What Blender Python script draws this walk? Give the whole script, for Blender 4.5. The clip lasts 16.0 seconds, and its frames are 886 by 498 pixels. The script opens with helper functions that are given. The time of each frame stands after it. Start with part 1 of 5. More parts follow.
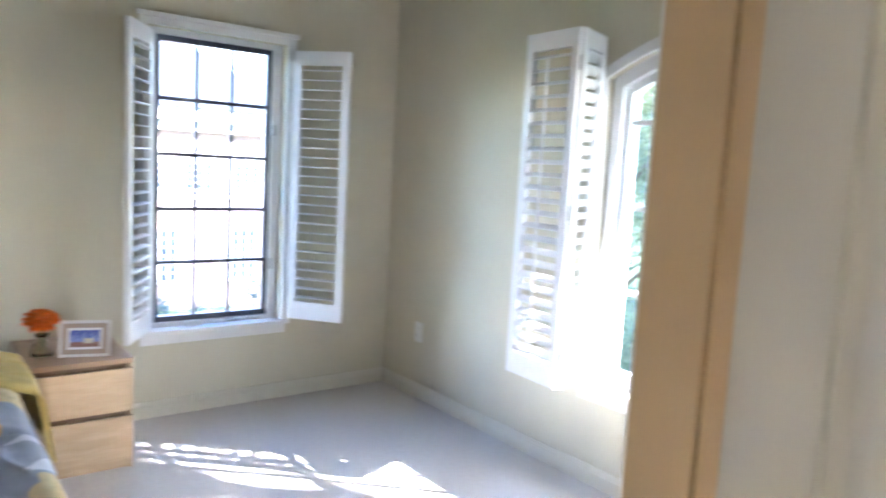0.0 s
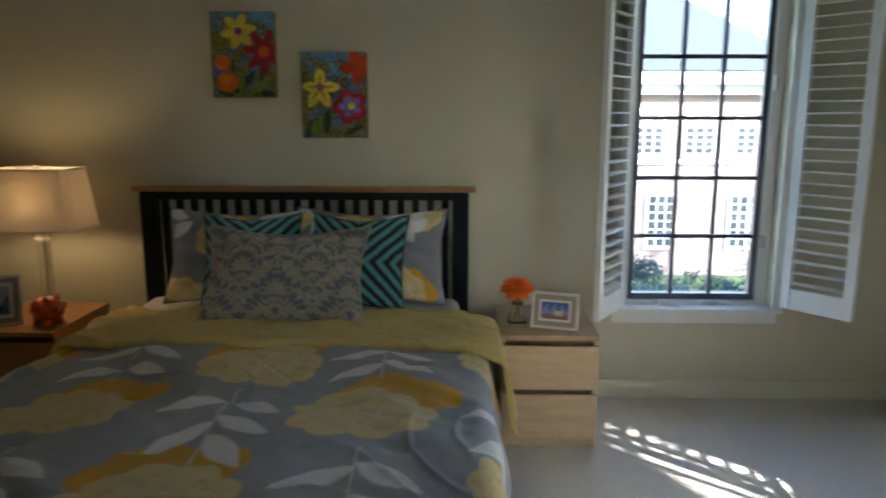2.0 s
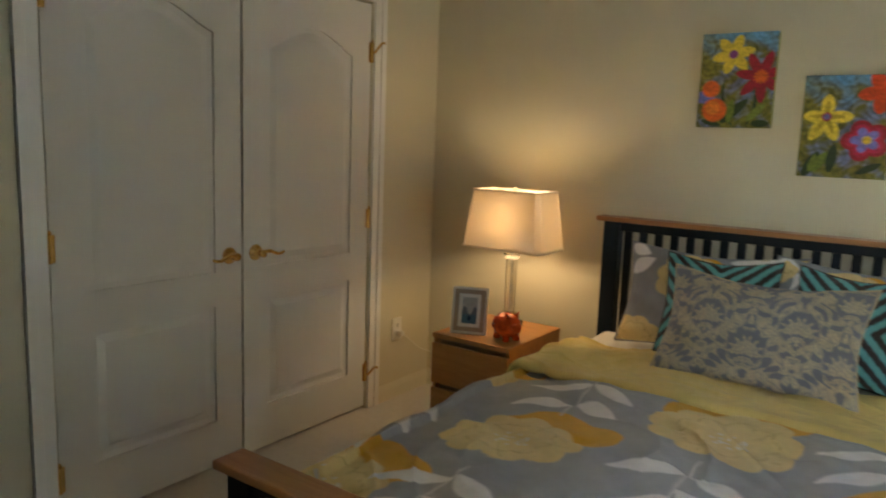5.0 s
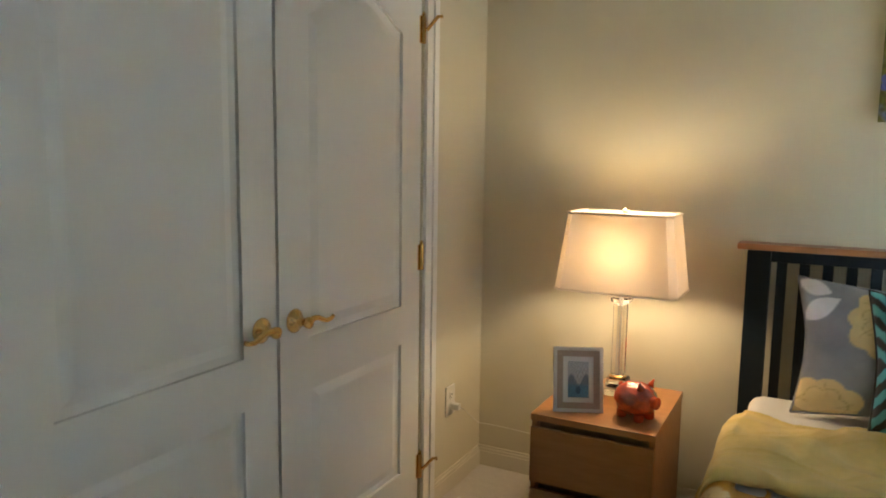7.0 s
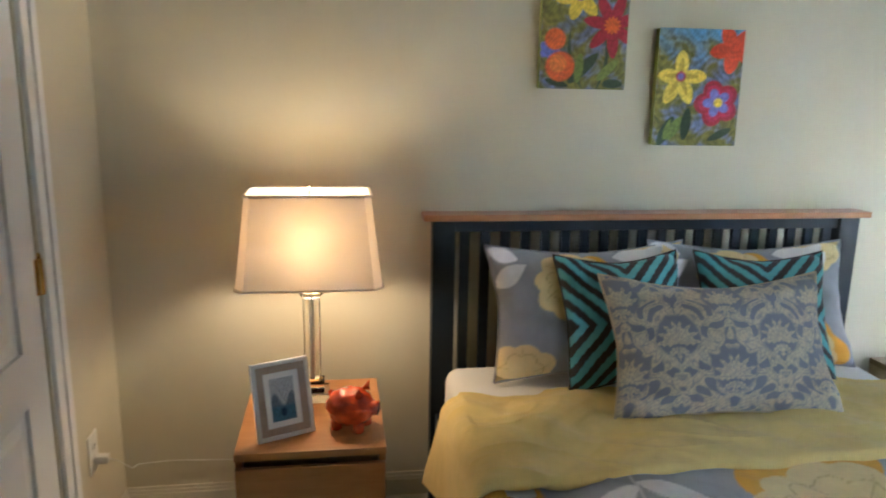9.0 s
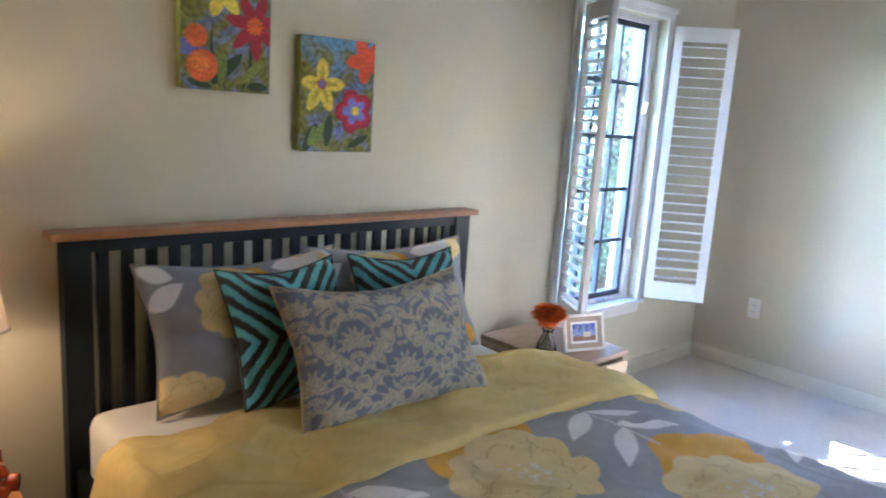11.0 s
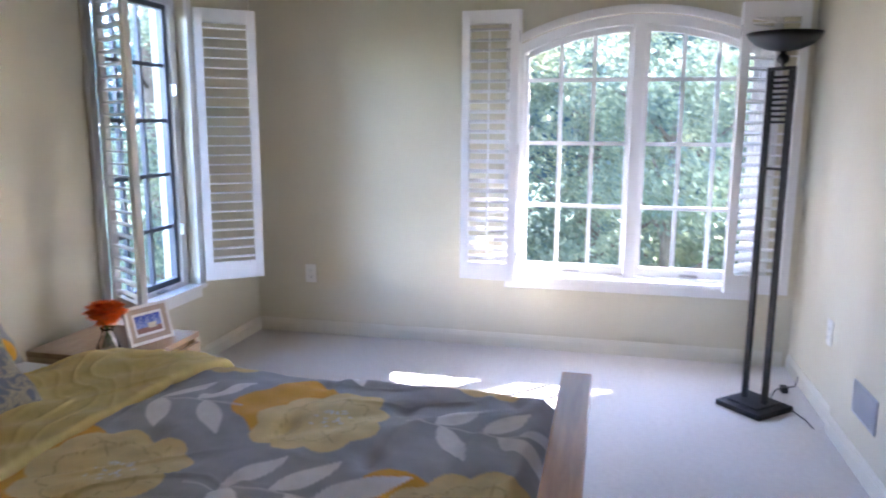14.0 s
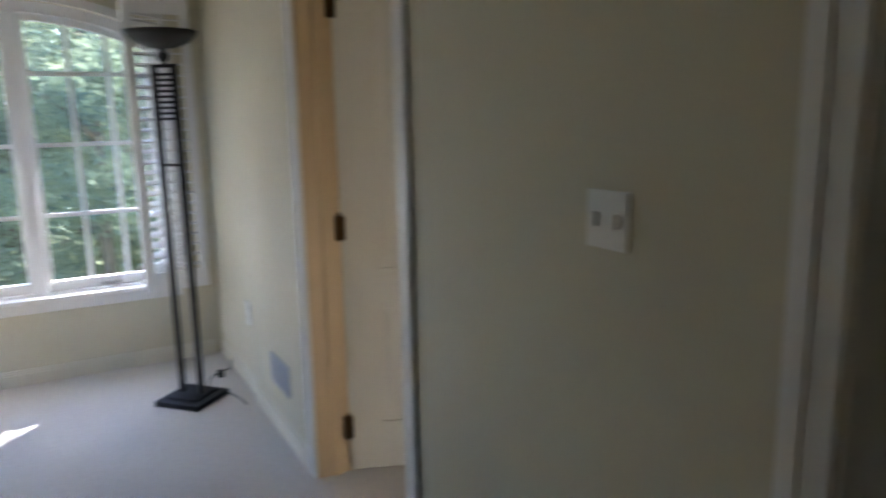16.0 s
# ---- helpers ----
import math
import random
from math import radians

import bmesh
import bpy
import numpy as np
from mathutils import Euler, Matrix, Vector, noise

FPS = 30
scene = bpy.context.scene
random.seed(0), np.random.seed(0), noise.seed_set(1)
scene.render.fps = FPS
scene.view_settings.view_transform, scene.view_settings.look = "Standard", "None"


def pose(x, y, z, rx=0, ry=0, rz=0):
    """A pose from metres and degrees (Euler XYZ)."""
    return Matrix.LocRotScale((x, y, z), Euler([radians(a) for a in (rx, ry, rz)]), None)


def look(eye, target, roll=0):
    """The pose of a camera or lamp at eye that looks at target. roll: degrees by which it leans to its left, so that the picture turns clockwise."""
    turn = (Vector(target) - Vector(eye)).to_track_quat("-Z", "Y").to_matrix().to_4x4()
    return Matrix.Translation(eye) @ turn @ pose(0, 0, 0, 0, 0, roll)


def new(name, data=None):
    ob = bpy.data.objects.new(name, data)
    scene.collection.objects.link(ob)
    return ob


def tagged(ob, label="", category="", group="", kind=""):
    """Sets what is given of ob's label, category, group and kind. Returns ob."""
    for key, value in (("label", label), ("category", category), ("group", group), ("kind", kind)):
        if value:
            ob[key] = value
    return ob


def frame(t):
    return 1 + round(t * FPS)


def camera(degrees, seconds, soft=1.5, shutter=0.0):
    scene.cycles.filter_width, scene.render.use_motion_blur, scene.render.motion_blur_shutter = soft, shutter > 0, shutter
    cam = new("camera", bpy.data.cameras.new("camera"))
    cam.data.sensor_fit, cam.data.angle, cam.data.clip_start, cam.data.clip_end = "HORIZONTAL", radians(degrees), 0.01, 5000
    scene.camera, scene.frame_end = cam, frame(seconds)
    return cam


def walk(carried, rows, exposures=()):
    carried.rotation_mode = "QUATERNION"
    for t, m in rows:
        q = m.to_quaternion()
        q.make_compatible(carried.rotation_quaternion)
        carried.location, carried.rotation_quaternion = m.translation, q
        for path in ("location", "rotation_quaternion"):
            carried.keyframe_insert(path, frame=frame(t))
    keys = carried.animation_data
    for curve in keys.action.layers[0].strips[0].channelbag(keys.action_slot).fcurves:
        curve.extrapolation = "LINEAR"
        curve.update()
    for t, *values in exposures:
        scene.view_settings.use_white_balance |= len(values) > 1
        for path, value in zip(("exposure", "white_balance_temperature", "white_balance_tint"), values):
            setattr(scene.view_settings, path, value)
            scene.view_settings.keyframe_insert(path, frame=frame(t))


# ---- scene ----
cam = camera(63.3, 16.0, soft=1.8, shutter=0.4)
PATH = [
    (0, (-2.462, -3.768, 1.391), (-1.253, -2.193, 1.159), 3.2),
    (0.5, (-2.4, -3.705, 1.404), (-1.581, -1.902, 1.124), 1.4),
    (1, (-2.341, -3.616, 1.428), (-1.773, -1.729, 1.088), 0.9),
    (1.5, (-2.235, -3.499, 1.361), (-1.943, -1.552, 1.011), 0.9),
    (2, (-2.25, -3.413, 1.383), (-2.287, -1.447, 1.015), 0.1),
    (2.5, (-2.273, -3.378, 1.413), (-2.543, -1.43, 1.052), 0.1),
    (3, (-2.272, -3.372, 1.419), (-2.726, -1.462, 1.035), 0.2),
    (3.5, (-2.299, -3.384, 1.424), (-2.885, -1.512, 1.032), -0.3),
    (4, (-2.305, -3.4, 1.376), (-3.055, -1.581, 1.021), -0.1),
    (4.5, (-2.329, -3.347, 1.359), (-3.251, -1.614, 0.979), 0.2),
    (5, (-2.457, -3.188, 1.356), (-3.592, -1.568, 1.062), 2.1),
    (5.2, (-2.502, -3.141, 1.345), (-3.676, -1.548, 1.056), 1.9),
    (7.3, (-3.591, -2.69, 1.326), (-4.438, -0.893, 1.09), -0.8),
    (7.5, (-3.601, -2.649, 1.342), (-4.39, -0.826, 1.109), -1.8),
    (8, (-3.772, -2.575, 1.359), (-4.206, -0.647, 1.053), 0.9),
    (8.5, (-3.97, -2.507, 1.389), (-3.958, -0.536, 1.048), -0.7),
    (9, (-4.04, -2.388, 1.431), (-3.747, -0.454, 1.012), 1.0),
    (9.5, (-4.087, -2.304, 1.444), (-3.545, -0.416, 1.067), 1.3),
    (9.7, (-4.127, -2.286, 1.492), (-3.445, -0.454, 1.068), 2.8),
    (11.8, (-4.262, -2.178, 1.4), (-2.754, -0.907, 1.067), 0.6),
    (12, (-4.264, -2.182, 1.396), (-2.725, -0.948, 1.066), 0.1),
    (12.5, (-4.284, -2.221, 1.396), (-2.598, -1.198, 1.068), 0.4),
    (13, (-4.287, -2.245, 1.392), (-2.481, -1.447, 1.071), 0.4),
    (13.5, (-4.284, -2.222, 1.353), (-2.401, -1.628, 1.032), 0.7),
    (14, (-4.275, -2.24, 1.359), (-2.354, -1.797, 1.016), 0.3),
    (14.5, (-4.265, -2.226, 1.374), (-2.3, -2.068, 1.036), -0.6),
    (15, (-4.237, -2.268, 1.351), (-2.265, -2.314, 1.024), -0.5),
    (15.5, (-4.222, -2.338, 1.353), (-2.298, -2.77, 1.018), -0.5),
    (16, (-4.251, -2.443, 1.382), (-2.532, -3.393, 1.008), -1.1),
]
walk(cam, [(t, look(eye, target, roll)) for t, eye, target, roll in PATH],
     [(0, 5.05, 5750, 19), (0.5, 4.75, 5800, 21), (1.0, 4.4, 5950, 19), (1.5, 4.05, 6150, 12), (2.5, 3.55, 6350, 9), (3.5, 3.75, 6600, 10), (4.5, 4.75, 6550, 13), (5.0, 5.0, 6550, 12), (7.3, 5.65, 5600, 12), (9.0, 5.55, 5250, 15), (9.7, 5.5, 5100, 18),
      (12.0, 5.4, 5700, 25), (13.0, 5.3, 5700, 28), (14.5, 4.65, 5850, 28), (15.5, 4.45, 6000, 26), (16.0, 4.05, 6200, 18)])

# ---- light ----
SUN_WAY = Vector((-1.27, 1.18, -1.0)).normalized()
world = bpy.data.worlds.new("sky")
scene.world = world
world.use_nodes = True
wn = world.node_tree.nodes
sky = wn.new("ShaderNodeTexSky")
sky.sky_type, sky.sun_disc = "NISHITA", False
sky.sun_elevation = math.asin(-SUN_WAY.z)
sky.sun_rotation = math.atan2(-SUN_WAY.x, -SUN_WAY.y)
wn["Background"].inputs["Strength"].default_value = 0.15
world.node_tree.links.new(sky.outputs[0], wn["Background"].inputs["Color"])
sun_data = bpy.data.lights.new("sun", "SUN")
sun_data.energy, sun_data.angle, sun_data.color = 3.6, radians(0.5), (1.0, 0.96, 0.9)
sun_lamp = new("sun", sun_data)
sun_lamp.matrix_world = look((6, -6, 6), Vector((6, -6, 6)) + SUN_WAY)


bulb_data = bpy.data.lights.new("bulb_light", "POINT")
bulb_data.energy, bulb_data.color, bulb_data.shadow_soft_size = 0.095, (1.0, 0.61, 0.18), 0.09
new("bulb_light", bulb_data).location = (-4.118, -0.245, 1.03)


# ---- materials ----
def mat(name, color, rough=0.6, metal=0.0, bump=0.0, bump_scale=40.0, vary=0.0, vary_scale=6.0, attr="", coat=0.0, spec=0.5, sheen=0.0, stretch=(1, 1, 1)):
    m = bpy.data.materials.new(name)
    m.use_nodes = True
    n, l = m.node_tree.nodes, m.node_tree.links
    b = n["Principled BSDF"]
    b.inputs["Roughness"].default_value = rough
    b.inputs["Metallic"].default_value = metal
    b.inputs["Specular IOR Level"].default_value = spec
    b.inputs["Coat Weight"].default_value = coat
    b.inputs["Sheen Weight"].default_value = sheen
    b.inputs["Base Color"].default_value = (*color, 1)
    co = n.new("ShaderNodeTexCoord")
    mp = n.new("ShaderNodeMapping")
    mp.inputs["Scale"].default_value = stretch
    l.new(co.outputs["Object"], mp.inputs["Vector"])
    src = None
    if attr:
        a = n.new("ShaderNodeAttribute")
        a.attribute_name = attr
        src = a.outputs["Color"]
    if vary:
        t = n.new("ShaderNodeTexNoise")
        t.inputs["Scale"].default_value, t.inputs["Detail"].default_value = vary_scale, 6
        l.new(mp.outputs[0], t.inputs["Vector"])
        r = n.new("ShaderNodeMapRange")
        r.inputs["From Min"].default_value, r.inputs["From Max"].default_value = 0.3, 0.7
        r.inputs["To Min"].default_value, r.inputs["To Max"].default_value = 1 - vary, 1 + vary
        l.new(t.outputs[0], r.inputs["Value"])
        x = n.new("ShaderNodeVectorMath")
        x.operation = "SCALE"
        if src:
            l.new(src, x.inputs[0])
        else:
            x.inputs[0].default_value = color
        l.new(r.outputs[0], x.inputs["Scale"])
        src = x.outputs[0]
    if src:
        l.new(src, b.inputs["Base Color"])
    if bump:
        t2 = n.new("ShaderNodeTexNoise")
        t2.inputs["Scale"].default_value, t2.inputs["Detail"].default_value = bump_scale, 4
        l.new(mp.outputs[0], t2.inputs["Vector"])
        bp = n.new("ShaderNodeBump")
        bp.inputs["Strength"].default_value, bp.inputs["Distance"].default_value = bump, 0.01
        l.new(t2.outputs[0], bp.inputs["Height"])
        l.new(bp.outputs[0], b.inputs["Normal"])
    return m


def glass_mat(name, tint=(1, 1, 1), rough=0.0, ior=1.45):
    m = bpy.data.materials.new(name)
    m.use_nodes = True
    b = m.node_tree.nodes["Principled BSDF"]
    b.inputs["Base Color"].default_value = (*tint, 1)
    b.inputs["Roughness"].default_value = rough
    b.inputs["Transmission Weight"].default_value = 1.0
    b.inputs["IOR"].default_value = ior
    return m


def glow_mat(name, color, strength):
    m = bpy.data.materials.new(name)
    m.use_nodes = True
    b = m.node_tree.nodes["Principled BSDF"]
    b.inputs["Base Color"].default_value = (*color, 1)
    b.inputs["Emission Color"].default_value = (*color, 1)
    b.inputs["Emission Strength"].default_value = strength
    return m


def shade_mat(name):
    m = bpy.data.materials.new(name)
    m.use_nodes = True
    n, l = m.node_tree.nodes, m.node_tree.links
    d, t, x = n.new("ShaderNodeBsdfDiffuse"), n.new("ShaderNodeBsdfTranslucent"), n.new("ShaderNodeMixShader")
    w = n.new("ShaderNodeTexWave")
    w.inputs["Scale"].default_value = 300
    bp = n.new("ShaderNodeBump")
    bp.inputs["Strength"].default_value = 0.1
    l.new(w.outputs["Fac"], bp.inputs["Height"])
    l.new(bp.outputs[0], d.inputs["Normal"])
    d.inputs["Color"].default_value = (0.82, 0.79, 0.76, 1)
    t.inputs["Color"].default_value = (0.62, 0.54, 0.43, 1)
    x.inputs[0].default_value = 0.42
    l.new(d.outputs[0], x.inputs[1])
    l.new(t.outputs[0], x.inputs[2])
    l.new(x.outputs[0], n["Material Output"].inputs["Surface"])
    return m


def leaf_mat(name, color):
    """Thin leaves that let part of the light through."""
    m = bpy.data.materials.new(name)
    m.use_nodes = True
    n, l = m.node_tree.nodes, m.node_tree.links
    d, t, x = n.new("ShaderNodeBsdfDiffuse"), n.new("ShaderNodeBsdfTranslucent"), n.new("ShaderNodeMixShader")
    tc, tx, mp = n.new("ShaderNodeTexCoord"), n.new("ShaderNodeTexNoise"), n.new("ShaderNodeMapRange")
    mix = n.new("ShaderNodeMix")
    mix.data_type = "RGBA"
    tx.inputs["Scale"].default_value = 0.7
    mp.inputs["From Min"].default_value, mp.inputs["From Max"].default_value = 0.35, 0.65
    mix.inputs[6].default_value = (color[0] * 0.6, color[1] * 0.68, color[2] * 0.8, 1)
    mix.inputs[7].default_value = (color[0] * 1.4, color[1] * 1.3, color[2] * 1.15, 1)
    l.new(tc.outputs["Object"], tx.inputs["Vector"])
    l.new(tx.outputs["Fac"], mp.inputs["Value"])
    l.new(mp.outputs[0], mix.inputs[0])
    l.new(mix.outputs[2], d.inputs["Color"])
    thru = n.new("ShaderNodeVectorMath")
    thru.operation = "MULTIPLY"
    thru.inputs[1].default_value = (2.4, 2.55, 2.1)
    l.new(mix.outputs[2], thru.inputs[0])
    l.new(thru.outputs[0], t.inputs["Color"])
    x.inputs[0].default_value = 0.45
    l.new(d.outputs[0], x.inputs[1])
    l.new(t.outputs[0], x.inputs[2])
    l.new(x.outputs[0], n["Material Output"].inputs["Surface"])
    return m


def wood_mat(name, dark, light, rough=0.4, scale=3.0, stretch=(1, 12, 12), coat=0.0):
    m = mat(name, light, rough, bump=0.05, bump_scale=30, coat=coat, stretch=stretch)
    n, l = m.node_tree.nodes, m.node_tree.links
    t = n.new("ShaderNodeTexNoise")
    t.inputs["Scale"].default_value, t.inputs["Detail"].default_value, t.inputs["Distortion"].default_value = scale, 8, 0.6
    mp = [k for k in n if k.bl_idname == "ShaderNodeMapping"][0]
    l.new(mp.outputs[0], t.inputs["Vector"])
    r = n.new("ShaderNodeValToRGB")
    r.color_ramp.elements[0].position, r.color_ramp.elements[1].position = 0.3, 0.7
    r.color_ramp.elements[0].color, r.color_ramp.elements[1].color = (*dark, 1), (*light, 1)
    l.new(t.outputs[0], r.inputs[0])
    l.new(r.outputs[0], n["Principled BSDF"].inputs["Base Color"])
    return m


WALL = mat("cream_wall_paint", (0.62, 0.575, 0.43), 0.75, bump=0.06, bump_scale=120, vary=0.025, vary_scale=2.5)
CEIL = mat("ceiling_paint", (0.55, 0.54, 0.5), 0.85, bump=0.15, bump_scale=90, vary=0.02)
BASEB = mat("cream_baseboard_paint", (0.70, 0.66, 0.54), 0.45, bump=0.04, bump_scale=60, vary=0.03)
TRIM = mat("white_trim_paint", (0.8, 0.79, 0.76), 0.35, bump=0.03, bump_scale=60, vary=0.02)
SHUT = mat("white_shutter_paint", (0.82, 0.82, 0.81), 0.3, bump=0.02, bump_scale=80, vary=0.02)
DOORW = mat("white_door_paint", (0.68, 0.665, 0.625), 0.4, bump=0.05, bump_scale=70, vary=0.025, vary_scale=3, stretch=(1, 1, 0.15))
JAMB = mat("cream_jamb_paint", (0.66, 0.49, 0.31), 0.45, bump=0.04, vary=0.05, stretch=(1, 1, 0.1))
CARPET = mat("beige_carpet", (0.74, 0.69, 0.63), 0.95, bump=0.8, bump_scale=320, vary=0.045, vary_scale=40, sheen=0.3, spec=0.1)
NAVY = mat("blue_black_lacquer", (0.006, 0.011, 0.018), 0.42, bump=0.03, vary=0.15, spec=0.25)
CAPW = wood_mat("orange_oak", (0.33, 0.13, 0.04), (0.48, 0.22, 0.08), 0.35, stretch=(1.5, 14, 14), coat=0.15)
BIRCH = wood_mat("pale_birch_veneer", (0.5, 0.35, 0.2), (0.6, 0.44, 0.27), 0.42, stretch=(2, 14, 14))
# The same birch about a third darker, used for the top board.
BIRCHT = wood_mat("darker_birch_top", (0.33, 0.21, 0.12), (0.42, 0.28, 0.17), 0.32, stretch=(2, 14, 14))
HONEY = wood_mat("honey_beech_veneer", (0.4, 0.17, 0.045), (0.5, 0.23, 0.07), 0.38, stretch=(2, 14, 14))
GROOVE = mat("shadow_groove", (0.22, 0.14, 0.08), 0.7)
BRASS = mat("polished_brass", (0.72, 0.46, 0.16), 0.22, 1.0, bump=0.02, vary=0.1)
AGED = mat("aged_brass", (0.12, 0.07, 0.03), 0.4, 1.0)
STEEL = mat("brushed_steel", (0.5, 0.5, 0.5), 0.35, 1.0)
BLACK = mat("black_metal", (0.008, 0.008, 0.009), 0.45, 0.0, bump=0.03, vary=0.2, spec=0.25)
CABLE = mat("black_rubber", (0.012, 0.012, 0.012), 0.6)
PLASTIC = mat("white_plastic", (0.78, 0.77, 0.72), 0.35)
SLOT = mat("dark_slot", (0.03, 0.03, 0.03), 0.7)
SASH = mat("dark_window_sash", (0.075, 0.09, 0.12), 0.35, vary=0.1)
SASHW = mat("white_window_sash", (0.78, 0.78, 0.77), 0.35, vary=0.03)
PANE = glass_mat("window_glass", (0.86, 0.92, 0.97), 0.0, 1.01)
CRYSTAL = glass_mat("crystal", (1.0, 0.97, 0.92), 0.0, 1.5)
SHEET = mat("white_sheet", (0.78, 0.76, 0.73), 0.9, bump=0.3, bump_scale=9, vary=0.03, sheen=0.2)
QUILT = mat("printed_quilt_cotton", (0.5, 0.5, 0.5), 0.85, bump=0.25, bump_scale=420, vary=0.05, vary_scale=30, attr="print", sheen=0.15, spec=0.25)
YELLOW = mat("yellow_quilt_cotton", (0.75, 0.58, 0.21), 0.85, bump=0.25, bump_scale=300, vary=0.05, vary_scale=25, sheen=0.15, spec=0.25)
PRINT = mat("painted_print", (0.5, 0.5, 0.5), 0.6, bump=0.3, bump_scale=90, vary=0.12, vary_scale=60, attr="print")
PHOTO = mat("photo_print", (0.5, 0.5, 0.5), 0.5, spec=0.2, attr="print", vary=0.15, vary_scale=120)
FRAMEW = mat("white_painted_frame", (0.72, 0.7, 0.66), 0.45, bump=0.05)
LINEN = mat("linen_mat", (0.42, 0.33, 0.25), 0.9, bump=0.5, bump_scale=500, vary=0.1, vary_scale=200)
PAPER = mat("white_paper", (0.82, 0.81, 0.79), 0.8)
ORANGE = mat("orange_petal", (0.85, 0.19, 0.012), 0.6, vary=0.25, vary_scale=60)
STEM = mat("green_stem", (0.06, 0.13, 0.03), 0.5)
GLAZE = mat("orange_red_glaze", (0.55, 0.06, 0.008), 0.14, bump=0.6, bump_scale=28, vary=0.35, vary_scale=30, coat=0.5)
SHADE = shade_mat("lampshade_fabric")
BULB = glow_mat("lit_bulb", (1.0, 0.75, 0.45), 1.5)
VENTM = mat("vent_grille_paint", (0.4, 0.42, 0.45), 0.4)
GRASS = mat("lawn", (0.05, 0.08, 0.025), 0.95, bump=1.0, bump_scale=30, vary=0.35, vary_scale=3)
BRICKM = mat("pale_brick_wall", (0.36, 0.26, 0.225), 0.9, bump=0.4, bump_scale=30, vary=0.12, vary_scale=10)
SLATE = mat("roof_slates", (0.04, 0.048, 0.055), 0.7, bump=0.4, vary=0.2, vary_scale=8)
DARKGLASS = mat("dark_house_glass", (0.05, 0.06, 0.07), 0.1)
BARK = mat("bark", (0.1, 0.075, 0.05), 0.9, bump=0.8, bump_scale=18, vary=0.3)
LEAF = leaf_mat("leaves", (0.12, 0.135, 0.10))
# Darker, bluer copy of LEAF: the shade of far foliage is in the colour.
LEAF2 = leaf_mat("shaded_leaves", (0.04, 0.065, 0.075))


# ---- mesh helpers ----
def box(bm, x0, x1, y0, y1, z0, z1, bevel=0.0):
    vs = [bm.verts.new(p) for p in ((x0, y0, z0), (x1, y0, z0), (x1, y1, z0), (x0, y1, z0), (x0, y0, z1), (x1, y0, z1), (x1, y1, z1), (x0, y1, z1))]
    fs = [bm.faces.new([vs[i] for i in q]) for q in ((0, 3, 2, 1), (4, 5, 6, 7), (0, 1, 5, 4), (1, 2, 6, 5), (2, 3, 7, 6), (3, 0, 4, 7))]
    if bevel:
        es = list({e for f in fs for e in f.edges})
        bmesh.ops.bevel(bm, geom=es, offset=bevel, segments=2, affect="EDGES", profile=0.6)
    return bm


def boxes(*dims, bevel=0.0):
    bm = bmesh.new()
    for d in dims:
        box(bm, *d, bevel=bevel)
    return bm


def lathe(profile, steps=24, x=0.0, y=0.0, bm=None, lobes=0, depth=0.0):
    bm = bm or bmesh.new()
    rings = []
    for r, z in profile:
        ring = []
        for k in range(steps):
            a = 2 * math.pi * k / steps
            q = r * (1 + depth * math.cos(lobes * a)) if lobes else r
            ring.append(bm.verts.new((x + q * math.cos(a), y + q * math.sin(a), z)))
        rings.append(ring)
    for a, b in zip(rings, rings[1:]):
        for k in range(steps):
            bm.faces.new((a[k], a[(k + 1) % steps], b[(k + 1) % steps], b[k]))
    for ring, flip in ((rings[0], True), (rings[-1], False)):
        bm.faces.new(ring[::-1] if flip else ring)
    return bm


def tube(bm, pts, r, steps=8, taper=None):
    rings = []
    pts = [Vector(p) for p in pts]
    for i, p in enumerate(pts):
        d = (pts[min(i + 1, len(pts) - 1)] - pts[max(i - 1, 0)]).normalized()
        u = d.orthogonal().normalized() if i == 0 else (u - d * u.dot(d)).normalized()
        v = d.cross(u)
        q = r if taper is None else r + (taper - r) * i / (len(pts) - 1)
        rings.append([bm.verts.new(p + q * (math.cos(2 * math.pi * k / steps) * u + math.sin(2 * math.pi * k / steps) * v)) for k in range(steps)])
    for a, b in zip(rings, rings[1:]):
        for k in range(steps):
            bm.faces.new((a[k], a[(k + 1) % steps], b[(k + 1) % steps], b[k]))
    bm.faces.new(rings[0][::-1])
    bm.faces.new(rings[-1])
    return bm


def part(name, bm, material, parent=None, label="", smooth=False, m=None):
    me = bpy.data.meshes.new(name)
    bmesh.ops.recalc_face_normals(bm, faces=bm.faces)
    bm.to_mesh(me)
    bm.free()
    me.materials.append(material)
    if smooth:
        for p in me.polygons:
            p.use_smooth = True
    ob = new(name, me)
    if parent:
        ob.parent = parent
    if m is not None:
        ob.matrix_basis = m
    if label:
        ob["label"] = label
    return ob


def thing(name, m=None, label="", category="", group="", kind=""):
    ob = new(name)
    ob.empty_display_size = 0.05
    ob.matrix_basis = m if m is not None else Matrix()
    return tagged(ob, label, category, group, kind)


